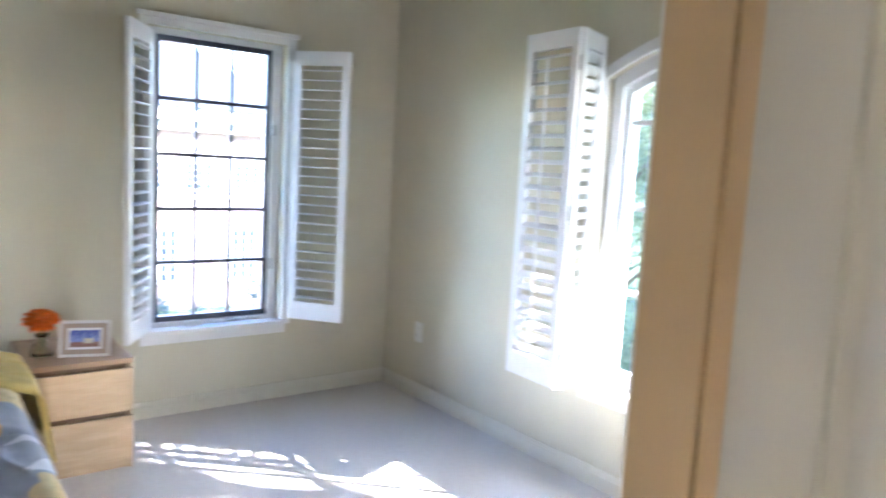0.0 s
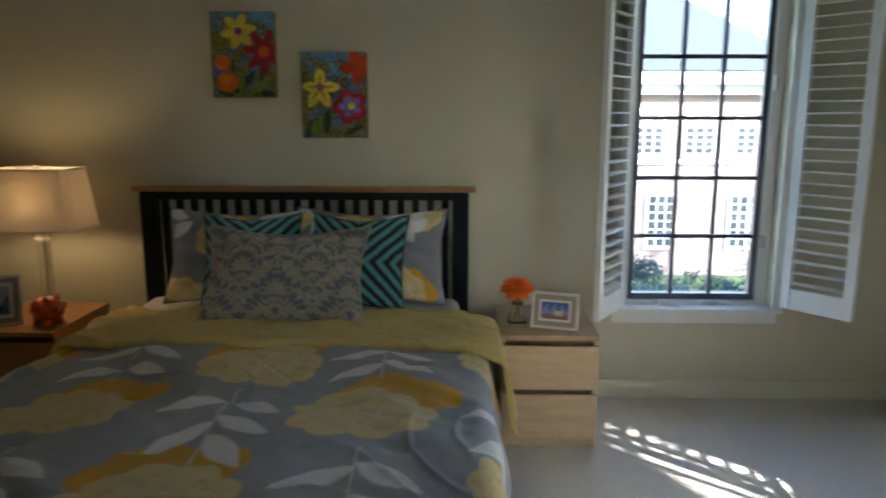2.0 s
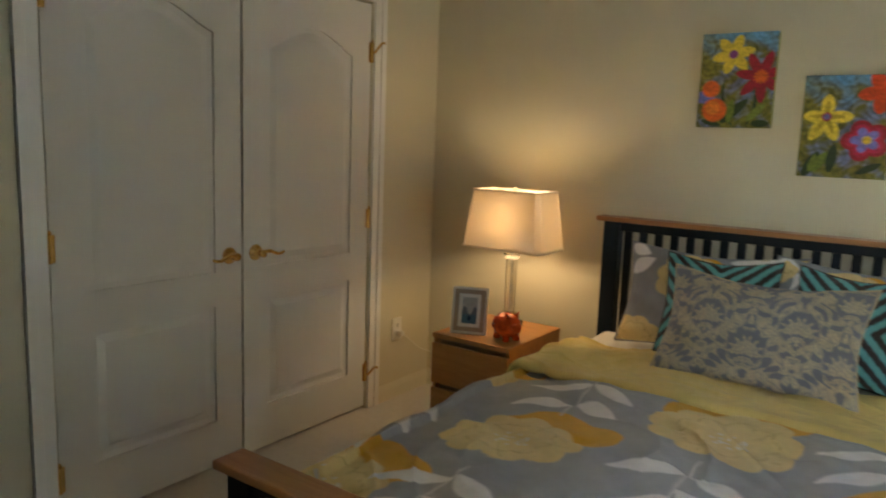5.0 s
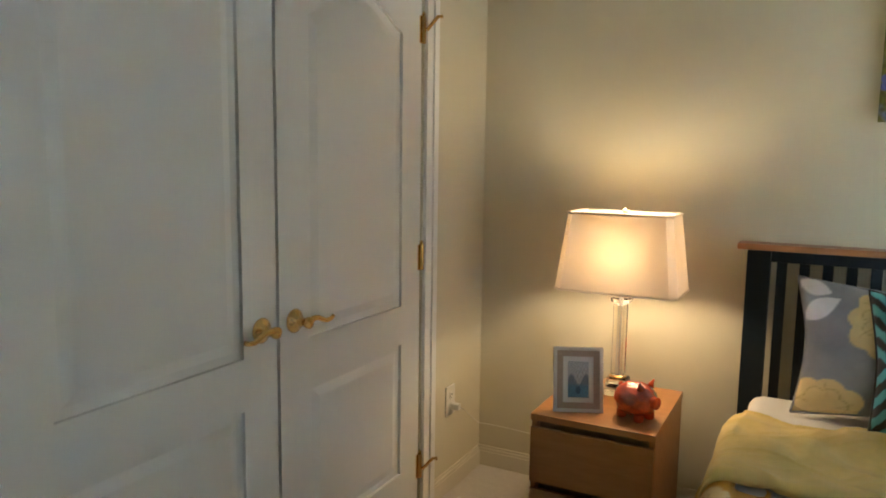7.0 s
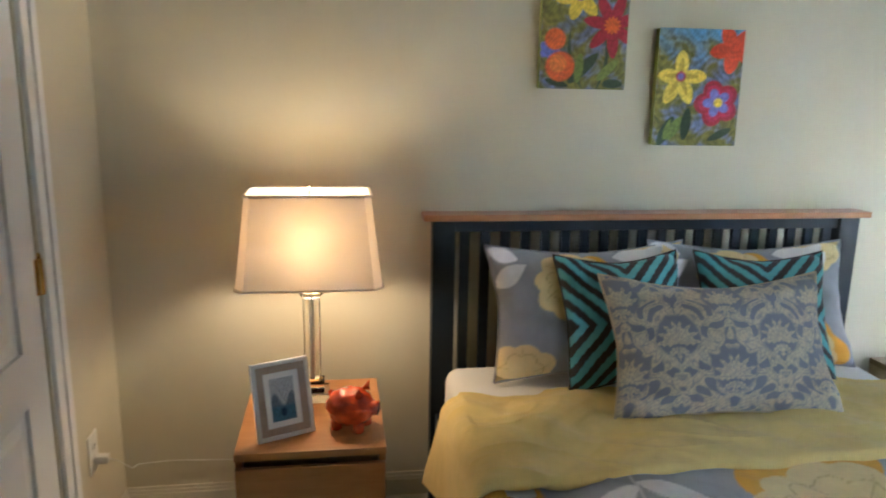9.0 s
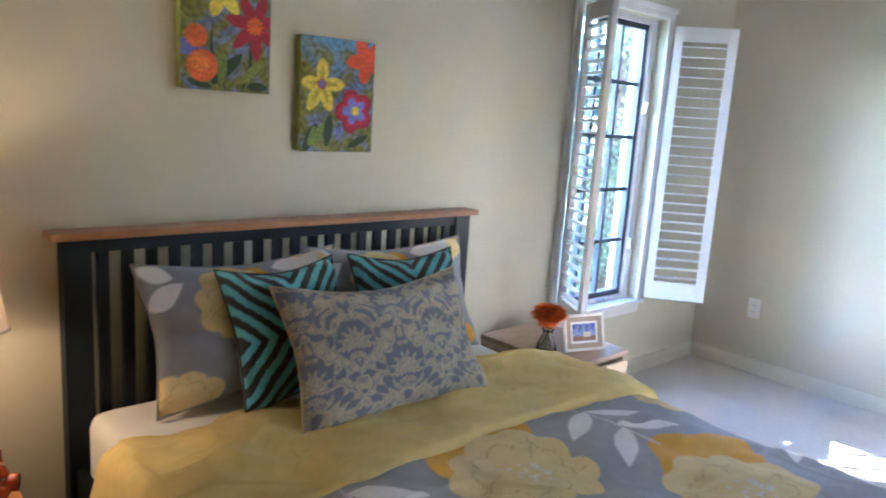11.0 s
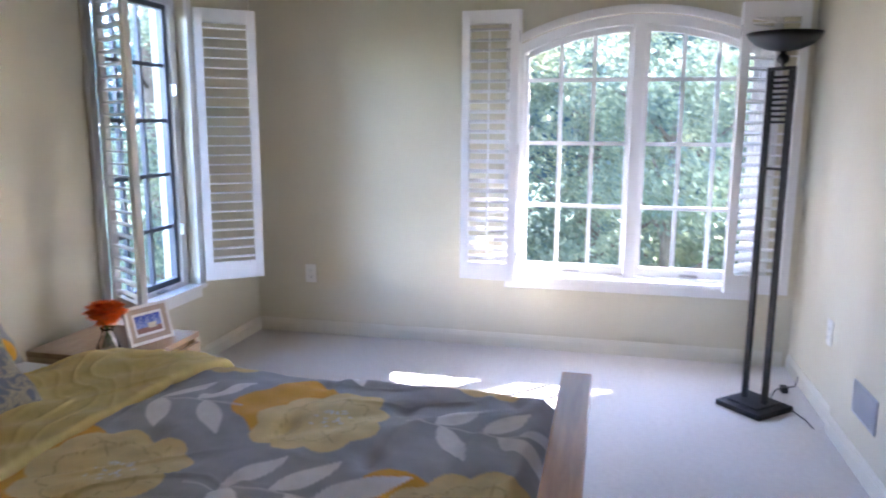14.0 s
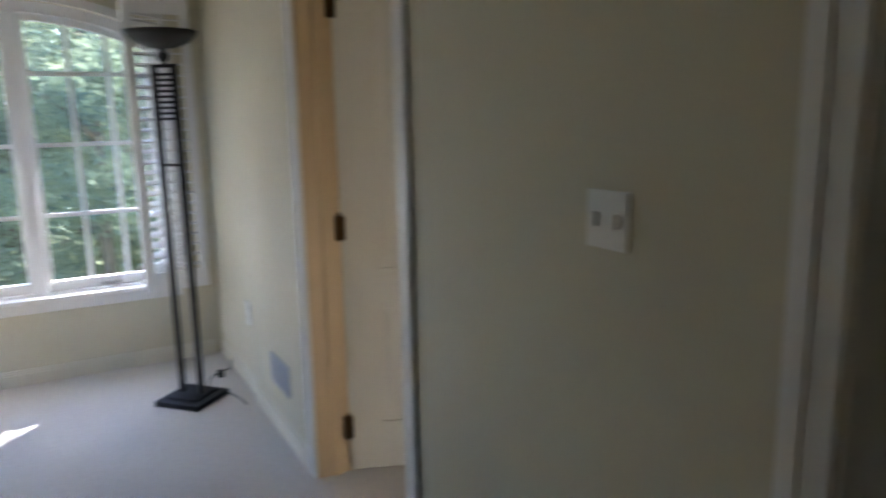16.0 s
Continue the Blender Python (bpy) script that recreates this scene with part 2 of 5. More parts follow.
def grid_part(name, nu, nv, place, color, material, parent=None, label="", thick=0.0):
    """A smooth sheet place(u, v) -> xyz, with the printed colours color(u, v) -> rgb, both on numpy arrays."""
    u, v = np.meshgrid(np.linspace(0, 1, nu), np.linspace(0, 1, nv))
    u, v = u.ravel(), v.ravel()
    p = place(u, v)
    idx = np.arange(nu * nv).reshape(nv, nu)
    q = np.stack([idx[:-1, :-1], idx[:-1, 1:], idx[1:, 1:], idx[1:, :-1]], -1).reshape(-1, 4)
    me = bpy.data.meshes.new(name)
    me.from_pydata(p.tolist(), [], q.tolist())
    if color is not None:
        c = np.ones((nu * nv, 4), np.float32)
        c[:, :3] = color(u, v)
        at = me.color_attributes.new("print", "FLOAT_COLOR", "POINT")
        at.data.foreach_set("color", c.ravel())
    for f in me.polygons:
        f.use_smooth = True
    me.materials.append(material)
    ob = new(name, me)
    if parent:
        ob.parent = parent
    if label:
        ob["label"] = label
    if thick:
        so = ob.modifiers.new("thickness", "SOLIDIFY")
        so.thickness, so.offset = thick, -1
    return ob


def structure(name, bm, material, label, category):
    return tagged(part(name, bm, material), label, category, kind="structure")


# ---- structure ----
W, S, H = -4.77, -3.25, 2.6
T = 0.14
NX0, NX1, NZ0, NZ1 = -1.46, -0.725, 0.44, 1.995      # north window opening
EY0, EY1, EZ0, EZS = -3.075, -1.673, 0.44, 1.80      # east window opening, springing height
ECROWN = 1.97
DX0, DX1, DH = -2.56, -1.77, 2.03                  # door opening in the south wall
BX0, BX1 = -4.60, -3.78                            # second, dark doorway in the south wall
structure("floor", boxes((W - 0.75, 0.2, -5.4, 0.2, -0.12, 0.0)), CARPET, "beige cut-pile carpet with sunlit patches", "floor")
structure("ceiling", boxes((W - 0.9, 0.25, -5.5, 0.25, H, H + 0.15)), CEIL, "plain white painted ceiling", "ceiling")
structure("wall_north", boxes((W - 0.75, NX0, 0, 0.2, 0, H), (NX1, 0.2, 0, 0.2, 0, H), (NX0, NX1, 0, 0.2, 0, NZ0), (NX0, NX1, 0, 0.2, NZ1, H)), WALL, "cream painted wall behind the bed", "wall")


def arch_y(k, n=24):
    y = EY0 + (EY1 - EY0) * k / n
    mid, half = (EY0 + EY1) / 2, (EY1 - EY0) / 2
    rise = ECROWN - EZS
    rad = (half * half + rise * rise) / (2 * rise)
    return y, EZS + math.sqrt(max(rad * rad - (y - mid) ** 2, 0)) - (rad - rise)


bm = boxes((0, 0.2, EY1, 0, 0, H), (0, 0.2, -3.6, EY0, 0, H), (0, 0.2, EY0, EY1, 0, EZ0))
for k in range(24):
    (ya, za), (yb, zb) = arch_y(k), arch_y(k + 1)
    vs = [bm.verts.new(p) for p in ((0, ya, za), (0, yb, zb), (0, yb, H), (0, ya, H), (0.2, ya, za), (0.2, yb, zb), (0.2, yb, H), (0.2, ya, H))]
    for q in ((0, 1, 2, 3), (7, 6, 5, 4), (0, 4, 5, 1), (3, 2, 6, 7)):
        bm.faces.new([vs[i] for i in q])
structure("wall_east", bm, WALL, "cream painted wall with an arched window", "wall")
structure("wall_south", boxes((DX1 + 0.02, -0.9, S - T, S, 0, H), (-0.9, 0.0, S - T, S - 0.025, 0, H), (BX1 + 0.02, DX0 - 0.02, S - T, S, 0, H), (W - 0.05, BX0 - 0.02, S - T, S, 0, H),
                              (DX0 - 0.02, DX1 + 0.02, S - T, S, DH + 0.02, H), (BX0 - 0.02, BX1 + 0.02, S - T, S, DH + 0.02, H)), WALL, "cream painted wall with a doorway", "wall")
CY0, CY1, CH = -2.065, -0.53, 1.985                # closet opening in the west wall
structure("wall_west", boxes((W - 0.12, W, CY1, 0, 0, H), (W - 0.12, W, S, CY0, 0, H), (W - 0.12, W, CY0, CY1, CH + 0.01, H)), WALL, "cream painted wall around the closet doors", "wall")
structure("wall_closet", boxes((W - 0.75, W - 0.65, -3.3, 0.0, 0, H)), WALL, "plain wall closing the closet", "wall")
# hall beyond the door
# The opening is never in view; it is added to let sun into the hall.
structure("wall_hall_south", boxes((-5.45, -2.6, -5.4, -5.25, 0, H), (-1.3, -0.2, -5.4, -5.25, 0, H), (-2.6, -1.3, -5.4, -5.25, 0, 1.3), (-2.6, -1.3, -5.4, -5.25, 2.0, H), (-2.6, -2.28, -5.4, -5.25, 1.3, 2.0), (-1.68, -1.3, -5.4, -5.25, 1.3, 2.0)), WALL, "plain cream hall wall with an unseen opening added for light", "wall")
structure("wall_hall_east", boxes((-1.25, -1.1, -5.25, S - T, 0, H)), WALL, "plain cream hall wall", "wall")
structure("wall_hall_west", boxes((-3.75, -3.6, -5.25, S - T, 0, H)), WALL, "plain cream hall wall", "wall")
structure("wall_hall_end", boxes((-5.45, -5.3, -5.25, S - T, 0, H)), WALL, "plain cream wall of a dark room", "wall")


def baseboard(name, runs):
    """runs: (x0, y0, x1, y1, nx, ny), the wall's foot and the way into the room."""
    bm = bmesh.new()
    for x0, y0, x1, y1, nx, ny in runs:
        for d, z0, z1 in ((0.014, 0, 0.063), (0.010, 0.063, 0.075), (0.006, 0.075, 0.086)):
            ax, bx = sorted((x0, x1 + nx * d)) if nx else sorted((x0, x1))
            ay, by = sorted((y0, y1 + ny * d)) if ny else sorted((y0, y1))
            box(bm, ax, bx, ay, by, z0, z1, 0.0)
    return structure(name, bm, BASEB, "cream painted moulded baseboard", "baseboard")


baseboard("baseboard_north", [(W, 0, 0, 0, 0, -1)])
baseboard("baseboard_east", [(0, S + 0.01, 0, -0.016, -1, 0)])
baseboard("baseboard_south", [(DX1 + 0.08, S, -0.9, S, 0, 1), (-0.9, S - 0.025, -0.016, S - 0.025, 0, 1), (BX1 + 0.08, S, DX0 - 0.08, S, 0, 1)])
baseboard("baseboard_west", [(W, CY1 + 0.075, W, -0.016, 1, 0), (W, S + 0.01, W, CY0 - 0.075, 1, 0)])


def casing(name, axis, at, out, a, b, z1, w=0.07, label="white painted door casing"):
    """A door's casing on the wall at the plane axis = at, its face out metres proud (signed)."""
    bm = bmesh.new()
    a, b, z1 = a - 0.008, b + 0.008, z1 + 0.008
    for wa, t in ((w, out), (w * 0.45, out * 1.5)):
        for a0, a1, z0, zt in ((a - w, a - w + wa, 0, z1 + w), (b + w - wa, b + w, 0, z1 + w), (a - w + wa, b + w - wa, z1 + w - wa, z1 + w)):
            lo, hi = sorted((at, at + t))
            if axis == "y":
                box(bm, a0, a1, lo, hi, z0, zt, 0.002)
            else:
                box(bm, lo, hi, a0, a1, z0, zt, 0.002)
    return structure(name, bm, TRIM, label, "trim")


casing("trim_door", "y", S, 0.011, DX0, DX1, DH)
casing("trim_door_hall", "y", S - T, -0.014, DX0, DX1, DH)
casing("trim_dark_door", "y", S, 0.014, BX0, BX1, DH)
casing("trim_closet", "x", W, 0.014, CY0 - 0.0, CY1, CH, 0.075)
structure("door_jamb", boxes((DX1, DX1 + 0.02, S - T, S, 0, DH), (DX0 - 0.02, DX0, S - T, S, 0, DH), (DX0, DX1, S - T, S, DH, DH + 0.02),
                             (DX1 - 0.012, DX1, S - 0.095, S - 0.06, 0, DH), (DX0, DX0 + 0.012, S - 0.095, S - 0.06, 0, DH)), JAMB, "warm cream wooden door jamb with stop", "door jamb")
structure("dark_door_jamb", boxes((BX1, BX1 + 0.02, S - T, S, 0, DH), (BX0 - 0.02, BX0, S - T, S, 0, DH), (BX0, BX1, S - T, S, DH, DH + 0.02)), TRIM, "white door jamb of a dark room", "door jamb")


# ---- panelled doors ----
def door_leaf_mesh(w, h, t, arched):
    """A two-panel leaf, hinge edge at x = 0, its room face at y = 0 (towards -y), the panels sunk and raised again."""
    bm = bmesh.new()
    sx, z_a, z_b, z_c, z_d = 0.125, 0.19, 0.665, 0.80, h - 0.16
    rows = [(z_a, z_b, False), (z_c, z_d, arched)]
    n = 14
    box(bm, 0, w, 0.011, t, 0, h)
    face = []

    def ring(z0, z1, arch, inset):
        x0, x1 = sx + inset, w - sx - inset
        pts = [(x0, z0 + inset), (x1, z0 + inset)]
        for k in range(n + 1):
            x = x1 + (x0 - x1) * k / n
            s = (x - x0) / (x1 - x0)
            pts.append((x, z1 - inset - (0.09 * (1 - math.sin(math.pi * s) ** 1.3) if arch else 0)))
        return pts
    # frame face: stiles and rails around both panels
    for x0, x1, z0, z1 in ((0, sx, 0, h), (w - sx, w, 0, h), (sx, w - sx, 0, z_a), (sx, w - sx, z_b, z_c)):
        box(bm, x0, x1, 0, 0.011, z0, z1)
    top = ring(z_c, z_d, arched, 0)[2:]
    for (xa, za), (xb, zb) in zip(top, top[1:]):
        vs = [bm.verts.new(p) for p in ((xa, 0, za), (xb, 0, zb), (xb, 0, h), (xa, 0, h), (xa, 0.011, za), (xb, 0.011, zb))]
        bm.faces.new([vs[i] for i in (0, 1, 2, 3)])
        bm.faces.new([vs[i] for i in (0, 4, 5, 1)])
    for z0, z1, arch in rows:
        loops = [(0.0, 0.0105), (0.022, 0.0105), (0.05, 0.003), (0.052, 0.003)]
        prev = None
        for inset, y in loops:
            now = [bm.verts.new((x, y, z)) for x, z in ring(z0, z1, arch, inset)]
            if prev:
                for i in range(len(now)):
                    bm.faces.new((prev[i], prev[(i + 1) % len(now)], now[(i + 1) % len(now)], now[i]))
            prev = now
        bm.faces.new(prev)
    return bm


def lever(parent, x, z, way, y=0.0):
    """A brass rose with a curved lever that points along way (+1 or -1) in x, on the face y = 0."""
    prof = [(0.033, 0.0), (0.034, 0.004), (0.028, 0.010), (0.018, 0.014), (0.013, 0.02), (0.012, 0.042), (0.016, 0.046), (0.016, 0.056), (0.008, 0.06)]
    rose = part("door_handle", lathe(prof, 24), BRASS, parent, "polished brass lever handle", True, Matrix.Translation((x, y, z)) @ pose(0, 0, 0, 90))
    bm = bmesh.new()
    tube(bm, [(way * s, 0.009 * math.sin(s * 55), 0.05) for s in (0.0, 0.02, 0.04, 0.06, 0.08, 0.1, 0.112)], 0.009, 10, 0.006)
    part("lever", bm, BRASS, rose, "", True)
    return rose


def hinge(parent, x, z, y=-0.006, metal=None):
    bm = lathe([(0.007, -0.047), (0.009, -0.045), (0.009, 0.045), (0.007, 0.047)], 10)
    lathe([(0.004, 0.047), (0.008, 0.052), (0.003, 0.06)], 10, bm=bm)
    box(bm, -0.018, 0.018, 0.002, 0.005, -0.045, 0.045)
    return part("hinge", bm, metal or BRASS, parent, "brass butt hinge", False, Matrix.Translation((x, y, z)))


def leaf(name, m, w, h, label, swap, arched, handle=True, hinges=(0.187, 0.968, 1.756), mt=None):
    d = thing(name, m, label, "door", kind="structure")
    bm = door_leaf_mesh(w, h, 0.035, arched)
    if swap:
        bmesh.ops.scale(bm, vec=(-1, 1, 1), verts=bm.verts)
    part("panel", bm, mt or DOORW, d)
    sg = -1 if swap else 1
    if handle:
        lever(d, sg * (w - 0.06), 0.862, -sg)
    for z in hinges:
        hinge(d, 0.0 - sg * 0.002, z - 0.01, metal=None if handle else AGED)
    return d


LW = (CY1 - CY0 - 0.022) / 2
face_room = pose(0, 0, 0, 0, 0, 90)   # leaf x runs along +y, its face looks to +x
leaf("closet_door", Matrix.Translation((W - 0.004, CY1 - 0.005, 0.016)) @ face_room, LW, CH - 0.02, "white two-panel closet door with arched top, closed", True, True)
leaf("closet_door", Matrix.Translation((W - 0.004, CY0 + 0.005, 0.016)) @ face_room, LW, CH - 0.02, "white two-panel closet door with arched top, closed", False, True)
leaf("door_open", Matrix.Translation((DX1 - 0.013, S - T + 0.012, 0.012)) @ pose(0, 0, 0, 0, 0, -112), 0.75, DH - 0.02, "white panelled bedroom door, open into the hall", False, False, False)


# ---- windows ----
def pane_grid(parent, x0, x1, z0, z1, cols, rows, y, bar, depth, material, glass=True, top=None):
    """Muntins in the plane y, local coordinates; top(x) gives an arched head."""
    top = top or (lambda x: z1)
    for k in range(1, cols):
        x = x0 + (x1 - x0) * k / cols
        part("muntin", boxes((x - bar / 2, x + bar / 2, y - depth, y + depth, z0, top(x))), material, parent)
    for z in rows:
        part("muntin", boxes((x0, x1, y - depth * 0.8, y + depth * 0.8, z - bar / 2, z + bar / 2)), material, parent)


wn_ = thing("window_1", None, "dark-sashed casement window with fifteen panes, closed", "window", kind="structure")
gx0, gx1, gz0, gz1 = -1.406, -0.78, 0.485, 1.965
part("window_frame", boxes((NX0, gx0, 0.05, 0.15, NZ0 + 0.02, NZ1), (gx1, NX1, 0.05, 0.15, NZ0 + 0.02, NZ1), (gx0, gx1, 0.05, 0.15, NZ0 + 0.02, gz0), (gx0, gx1, 0.05, 0.15, gz1, NZ1), bevel=0.003), SASHW, wn_, "white painted frame")
part("sash", boxes((gx0, gx0 + 0.028, 0.07, 0.11, gz0, gz1), (gx1 - 0.028, gx1, 0.07, 0.11, gz0, gz1), (gx0, gx1, 0.068, 0.112, gz0, gz0 + 0.03), (gx0, gx1, 0.068, 0.112, gz1 - 0.028, gz1), bevel=0.002), SASH, wn_, "dark blue-grey sash")
pane_grid(wn_, gx0 + 0.028, gx1 - 0.028, gz0 + 0.03, gz1 - 0.028, 3, [gz0 + 0.03 + (gz1 - gz0 - 0.058) * k / 5 for k in range(1, 5)], 0.09, 0.02, 0.012, SASH)
pw, ph = (gx1 - gx0 - 0.056) / 3, (gz1 - gz0 - 0.058) / 5
for i in range(3):
    for j in range(5):
        px, pz = gx0 + 0.028 + pw * i, gz0 + 0.03 + ph * j
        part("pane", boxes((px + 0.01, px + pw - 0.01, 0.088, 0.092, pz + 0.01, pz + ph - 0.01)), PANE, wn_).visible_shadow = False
part("window_sill", boxes((NX0 - 0.05, NX1 + 0.05, -0.035, 0.05, NZ0, NZ0 + 0.022), (NX0 - 0.03, NX1 + 0.03, -0.012, -0.001, NZ0 - 0.055, NZ0), bevel=0.003), TRIM, wn_, "white painted sill")
part("crank", boxes((-1.25, -1.16, 0.02, 0.05, 0.462, 0.485), (-1.23, -1.21, 0.005, 0.025, 0.475, 0.495), bevel=0.004), PLASTIC, wn_, "white crank operator")
part("latch", boxes((-1.03, -0.96, 0.03, 0.05, 0.472, 0.482), (-0.78, -0.76, 0.03, 0.06, 1.5, 1.56), (-0.78, -0.76, 0.03, 0.06, 0.75, 0.81), bevel=0.003), STEEL, wn_)
part("casing", boxes((NX0 - 0.05, NX0, -0.02, -0.001, NZ0 + 0.022, NZ1 + 0.05), (NX1, NX1 + 0.05, -0.02, -0.001, NZ0 + 0.022, NZ1 + 0.05), (NX0, NX1, -0.02, -0.001, NZ1, NZ1 + 0.05),
                     (NX0 - 0.06, NX1 + 0.06, -0.032, -0.021, NZ1 + 0.035, NZ1 + 0.06), bevel=0.003), TRIM, wn_, "white shutter frame")

we_ = thing("window_2", None, "white arched double casement window, closed", "window", kind="structure")
mid = (EY0 + EY1) / 2


def sweep_arch(inset0, inset1, x0, x1, z_low):
    """An arched frame band between two insets from the opening's edge."""
    bm = bmesh.new()
    rise, half = ECROWN - EZS, (EY1 - EY0) / 2
    rad = (half * half + rise * rise) / (2 * rise)
    cz = ECROWN - rad

    def line(ins):
        pts = [(EY0 + ins, z_low)]
        for k in range(25):
            y = EY0 + ins + (EY1 - EY0 - 2 * ins) * k / 24
            pts.append((y, cz + math.sqrt((rad - ins) ** 2 - (y - mid) ** 2)))
        return pts + [(EY1 - ins, z_low)]
    a, b = line(inset0), line(inset1)
    va = [[bm.verts.new((x, y, z)) for y, z in p] for p in (a, b) for x in (x0, x1)]
    for p, q in ((0, 1), (1, 3), (3, 2), (2, 0)):
        for k in range(len(a) - 1):
            bm.faces.new((va[p][k], va[p][k + 1], va[q][k + 1], va[q][k]))
    for k in (0, len(a) - 1):
        bm.faces.new([va[i][k] for i in (0, 1, 3, 2)])
    return bm


def arch_z(y, ins):
    rise, half = ECROWN - EZS, (EY1 - EY0) / 2
    rad = (half * half + rise * rise) / (2 * rise)
    return ECROWN - rad + math.sqrt((rad - ins) ** 2 - (y - mid) ** 2)


bm = sweep_arch(0.001, 0.055, 0.03, 0.15, EZ0 + 0.02)
box(bm, 0.03, 0.15, EY0 + 0.055, EY1 - 0.055, EZ0 + 0.02, EZ0 + 0.034)
box(bm, 0.025, 0.15, mid - 0.032, mid + 0.032, EZ0 + 0.034, ECROWN - 0.055, 0.003)
part("window_frame", bm, SASHW, we_, "white painted arched frame")
for y0, y1 in ((EY0 + 0.057, mid - 0.034), (mid + 0.034, EY1 - 0.057)):
    z0 = EZ0 + 0.036
    ya, yb = y0 + 0.024, y1 - 0.024
    bm = boxes((0.06, 0.1, y0, ya, z0, arch_z(ya, 0.057) - 0.005), (0.06, 0.1, yb, y1, z0, arch_z(y1, 0.057) - 0.005), (0.06, 0.1, ya, yb, z0, z0 + 0.05))
    for k in range(10):
        y_a, y_b = ya + (yb - ya) * k / 10, ya + (yb - ya) * (k + 1) / 10
        vs = [bm.verts.new((x, y, arch_z(y, d))) for x in (0.06, 0.1) for y, d in ((y_a, 0.057), (y_b, 0.057), (y_b, 0.09), (y_a, 0.09))]
        for q in ((0, 1, 2, 3), (7, 6, 5, 4), (0, 4, 5, 1), (2, 6, 7, 3)):
            bm.faces.new([vs[i] for i in q])
    sa = part("sash", bm, SASHW, we_, "white painted sash")
    zs = [z0 + 0.05] + [0.88, 1.25, 1.615]
    for k in (1, 2):
        y = ya + (yb - ya) * k / 3
        part("muntin", boxes((0.07, 0.092, y - 0.011, y + 0.011, z0 + 0.05, arch_z(y, 0.088))), SASHW, sa)
    for z in zs[1:]:
        part("muntin", boxes((0.072, 0.09, ya, yb, z - 0.011, z + 0.011)), SASHW, sa)
    for k in range(3):
        for j in range(4):
            p0, p1 = ya + (yb - ya) * k / 3, ya + (yb - ya) * (k + 1) / 3
            ztop = zs[j + 1] if j < 3 else min(arch_z(p0 + 0.001, 0.09), arch_z(p1 - 0.001, 0.09))
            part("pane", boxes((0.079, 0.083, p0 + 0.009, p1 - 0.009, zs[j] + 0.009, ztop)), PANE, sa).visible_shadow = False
    part("latch", boxes((0.045, 0.06, (y0 + y1) / 2 - 0.05, (y0 + y1) / 2 + 0.05, z0 + 0.006, z0 + 0.02), bevel=0.003), STEEL, we_)
part("window_sill", boxes((-0.035, 0.03, EY0 - 0.02, EY1 + 0.05, EZ0 - 0.004, EZ0 + 0.02), (-0.012, -0.001, EY0, EY1 + 0.03, EZ0 - 0.06, EZ0 - 0.004), bevel=0.003), TRIM, we_, "white painted sill")
part("casing", sweep_arch(-0.045, 0.0, -0.018, -0.001, EZ0 + 0.02), TRIM, we_, "white arched casing")


# ---- plantation shutters ----
def shutter_panel(parent, name, m, w, h, count, tilt, rod, depth=0.026):
    """A louvred panel: hinge edge at x = 0, out along +x, thickness in y, foot at z = 0."""
    p = thing(name, m)
    p.parent = parent
    st, top, bot, t = 0.045, 0.075, 0.10, 0.014
    part("stile", boxes((0, st, -t, t, 0, h), bevel=0.002), SHUT, p)
    part("stile", boxes((w - st, w, -t, t, 0, h), bevel=0.002), SHUT, p)
    part("rail", boxes((st, w - st, -t + 0.002, t - 0.002, 0, bot)), SHUT, p)
    part("rail", boxes((st, w - st, -t + 0.002, t - 0.002, h - top, h)), SHUT, p)
    step = (h - top - bot) / count
    bm = bmesh.new()
    prof = [(depth * math.cos(a), 0.0042 * math.sin(a)) for a in [2 * math.pi * k / 10 for k in range(10)]]
    rings = [[bm.verts.new((x, py * math.cos(tilt) - pz * math.sin(tilt), py * math.sin(tilt) + pz * math.cos(tilt))) for py, pz in prof] for x in (st, w - st)]
    for k in range(10):
        bm.faces.new((rings[0][k], rings[0][(k + 1) % 10], rings[1][(k + 1) % 10], rings[1][k]))
    first = part("louver", bm, SHUT, p, "", True, Matrix.Translation((0, 0, bot + step * 0.5)))
    for k in range(1, count):
        lo = new("louver", first.data)
        lo.parent = p
        lo.matrix_basis = Matrix.Translation((0, 0, bot + step * (k + 0.5)))
    if rod:
        part("tilt_rod", boxes((w / 2 - 0.005, w / 2 + 0.005, rod * 0.03 - 0.004, rod * 0.03 + 0.004, bot + 0.03, h - top - 0.03), bevel=0.002), SHUT, p)
    for z in (0.14, h / 2, h - 0.14):
        part("hinge", lathe([(0.005, z - 0.03), (0.005, z + 0.03)], 8), STEEL, p)
    return p


def shutter(name, foot, a, b, h, label, c=None, tilt=(0.45, 0.45), count=24, rod=1):
    """Panels that stand from a to b, and, for a folding one, on from b to c."""
    s = thing(name, Matrix.Translation((*a, foot)), label, "shutter", "plantation shutters")
    pts = [Vector(a), Vector(b)] + ([Vector(c)] if c else [])
    for p, q, ti in zip(pts, pts[1:], tilt):
        d = q - p
        shutter_panel(s, "panel", Matrix.Translation((*(p - pts[0]), 0)) @ pose(0, 0, 0, 0, 0, math.degrees(math.atan2(d.y, d.x))), d.length - 0.004, h, count, ti, rod, 0.026 if count < 30 else 0.019)
    return s


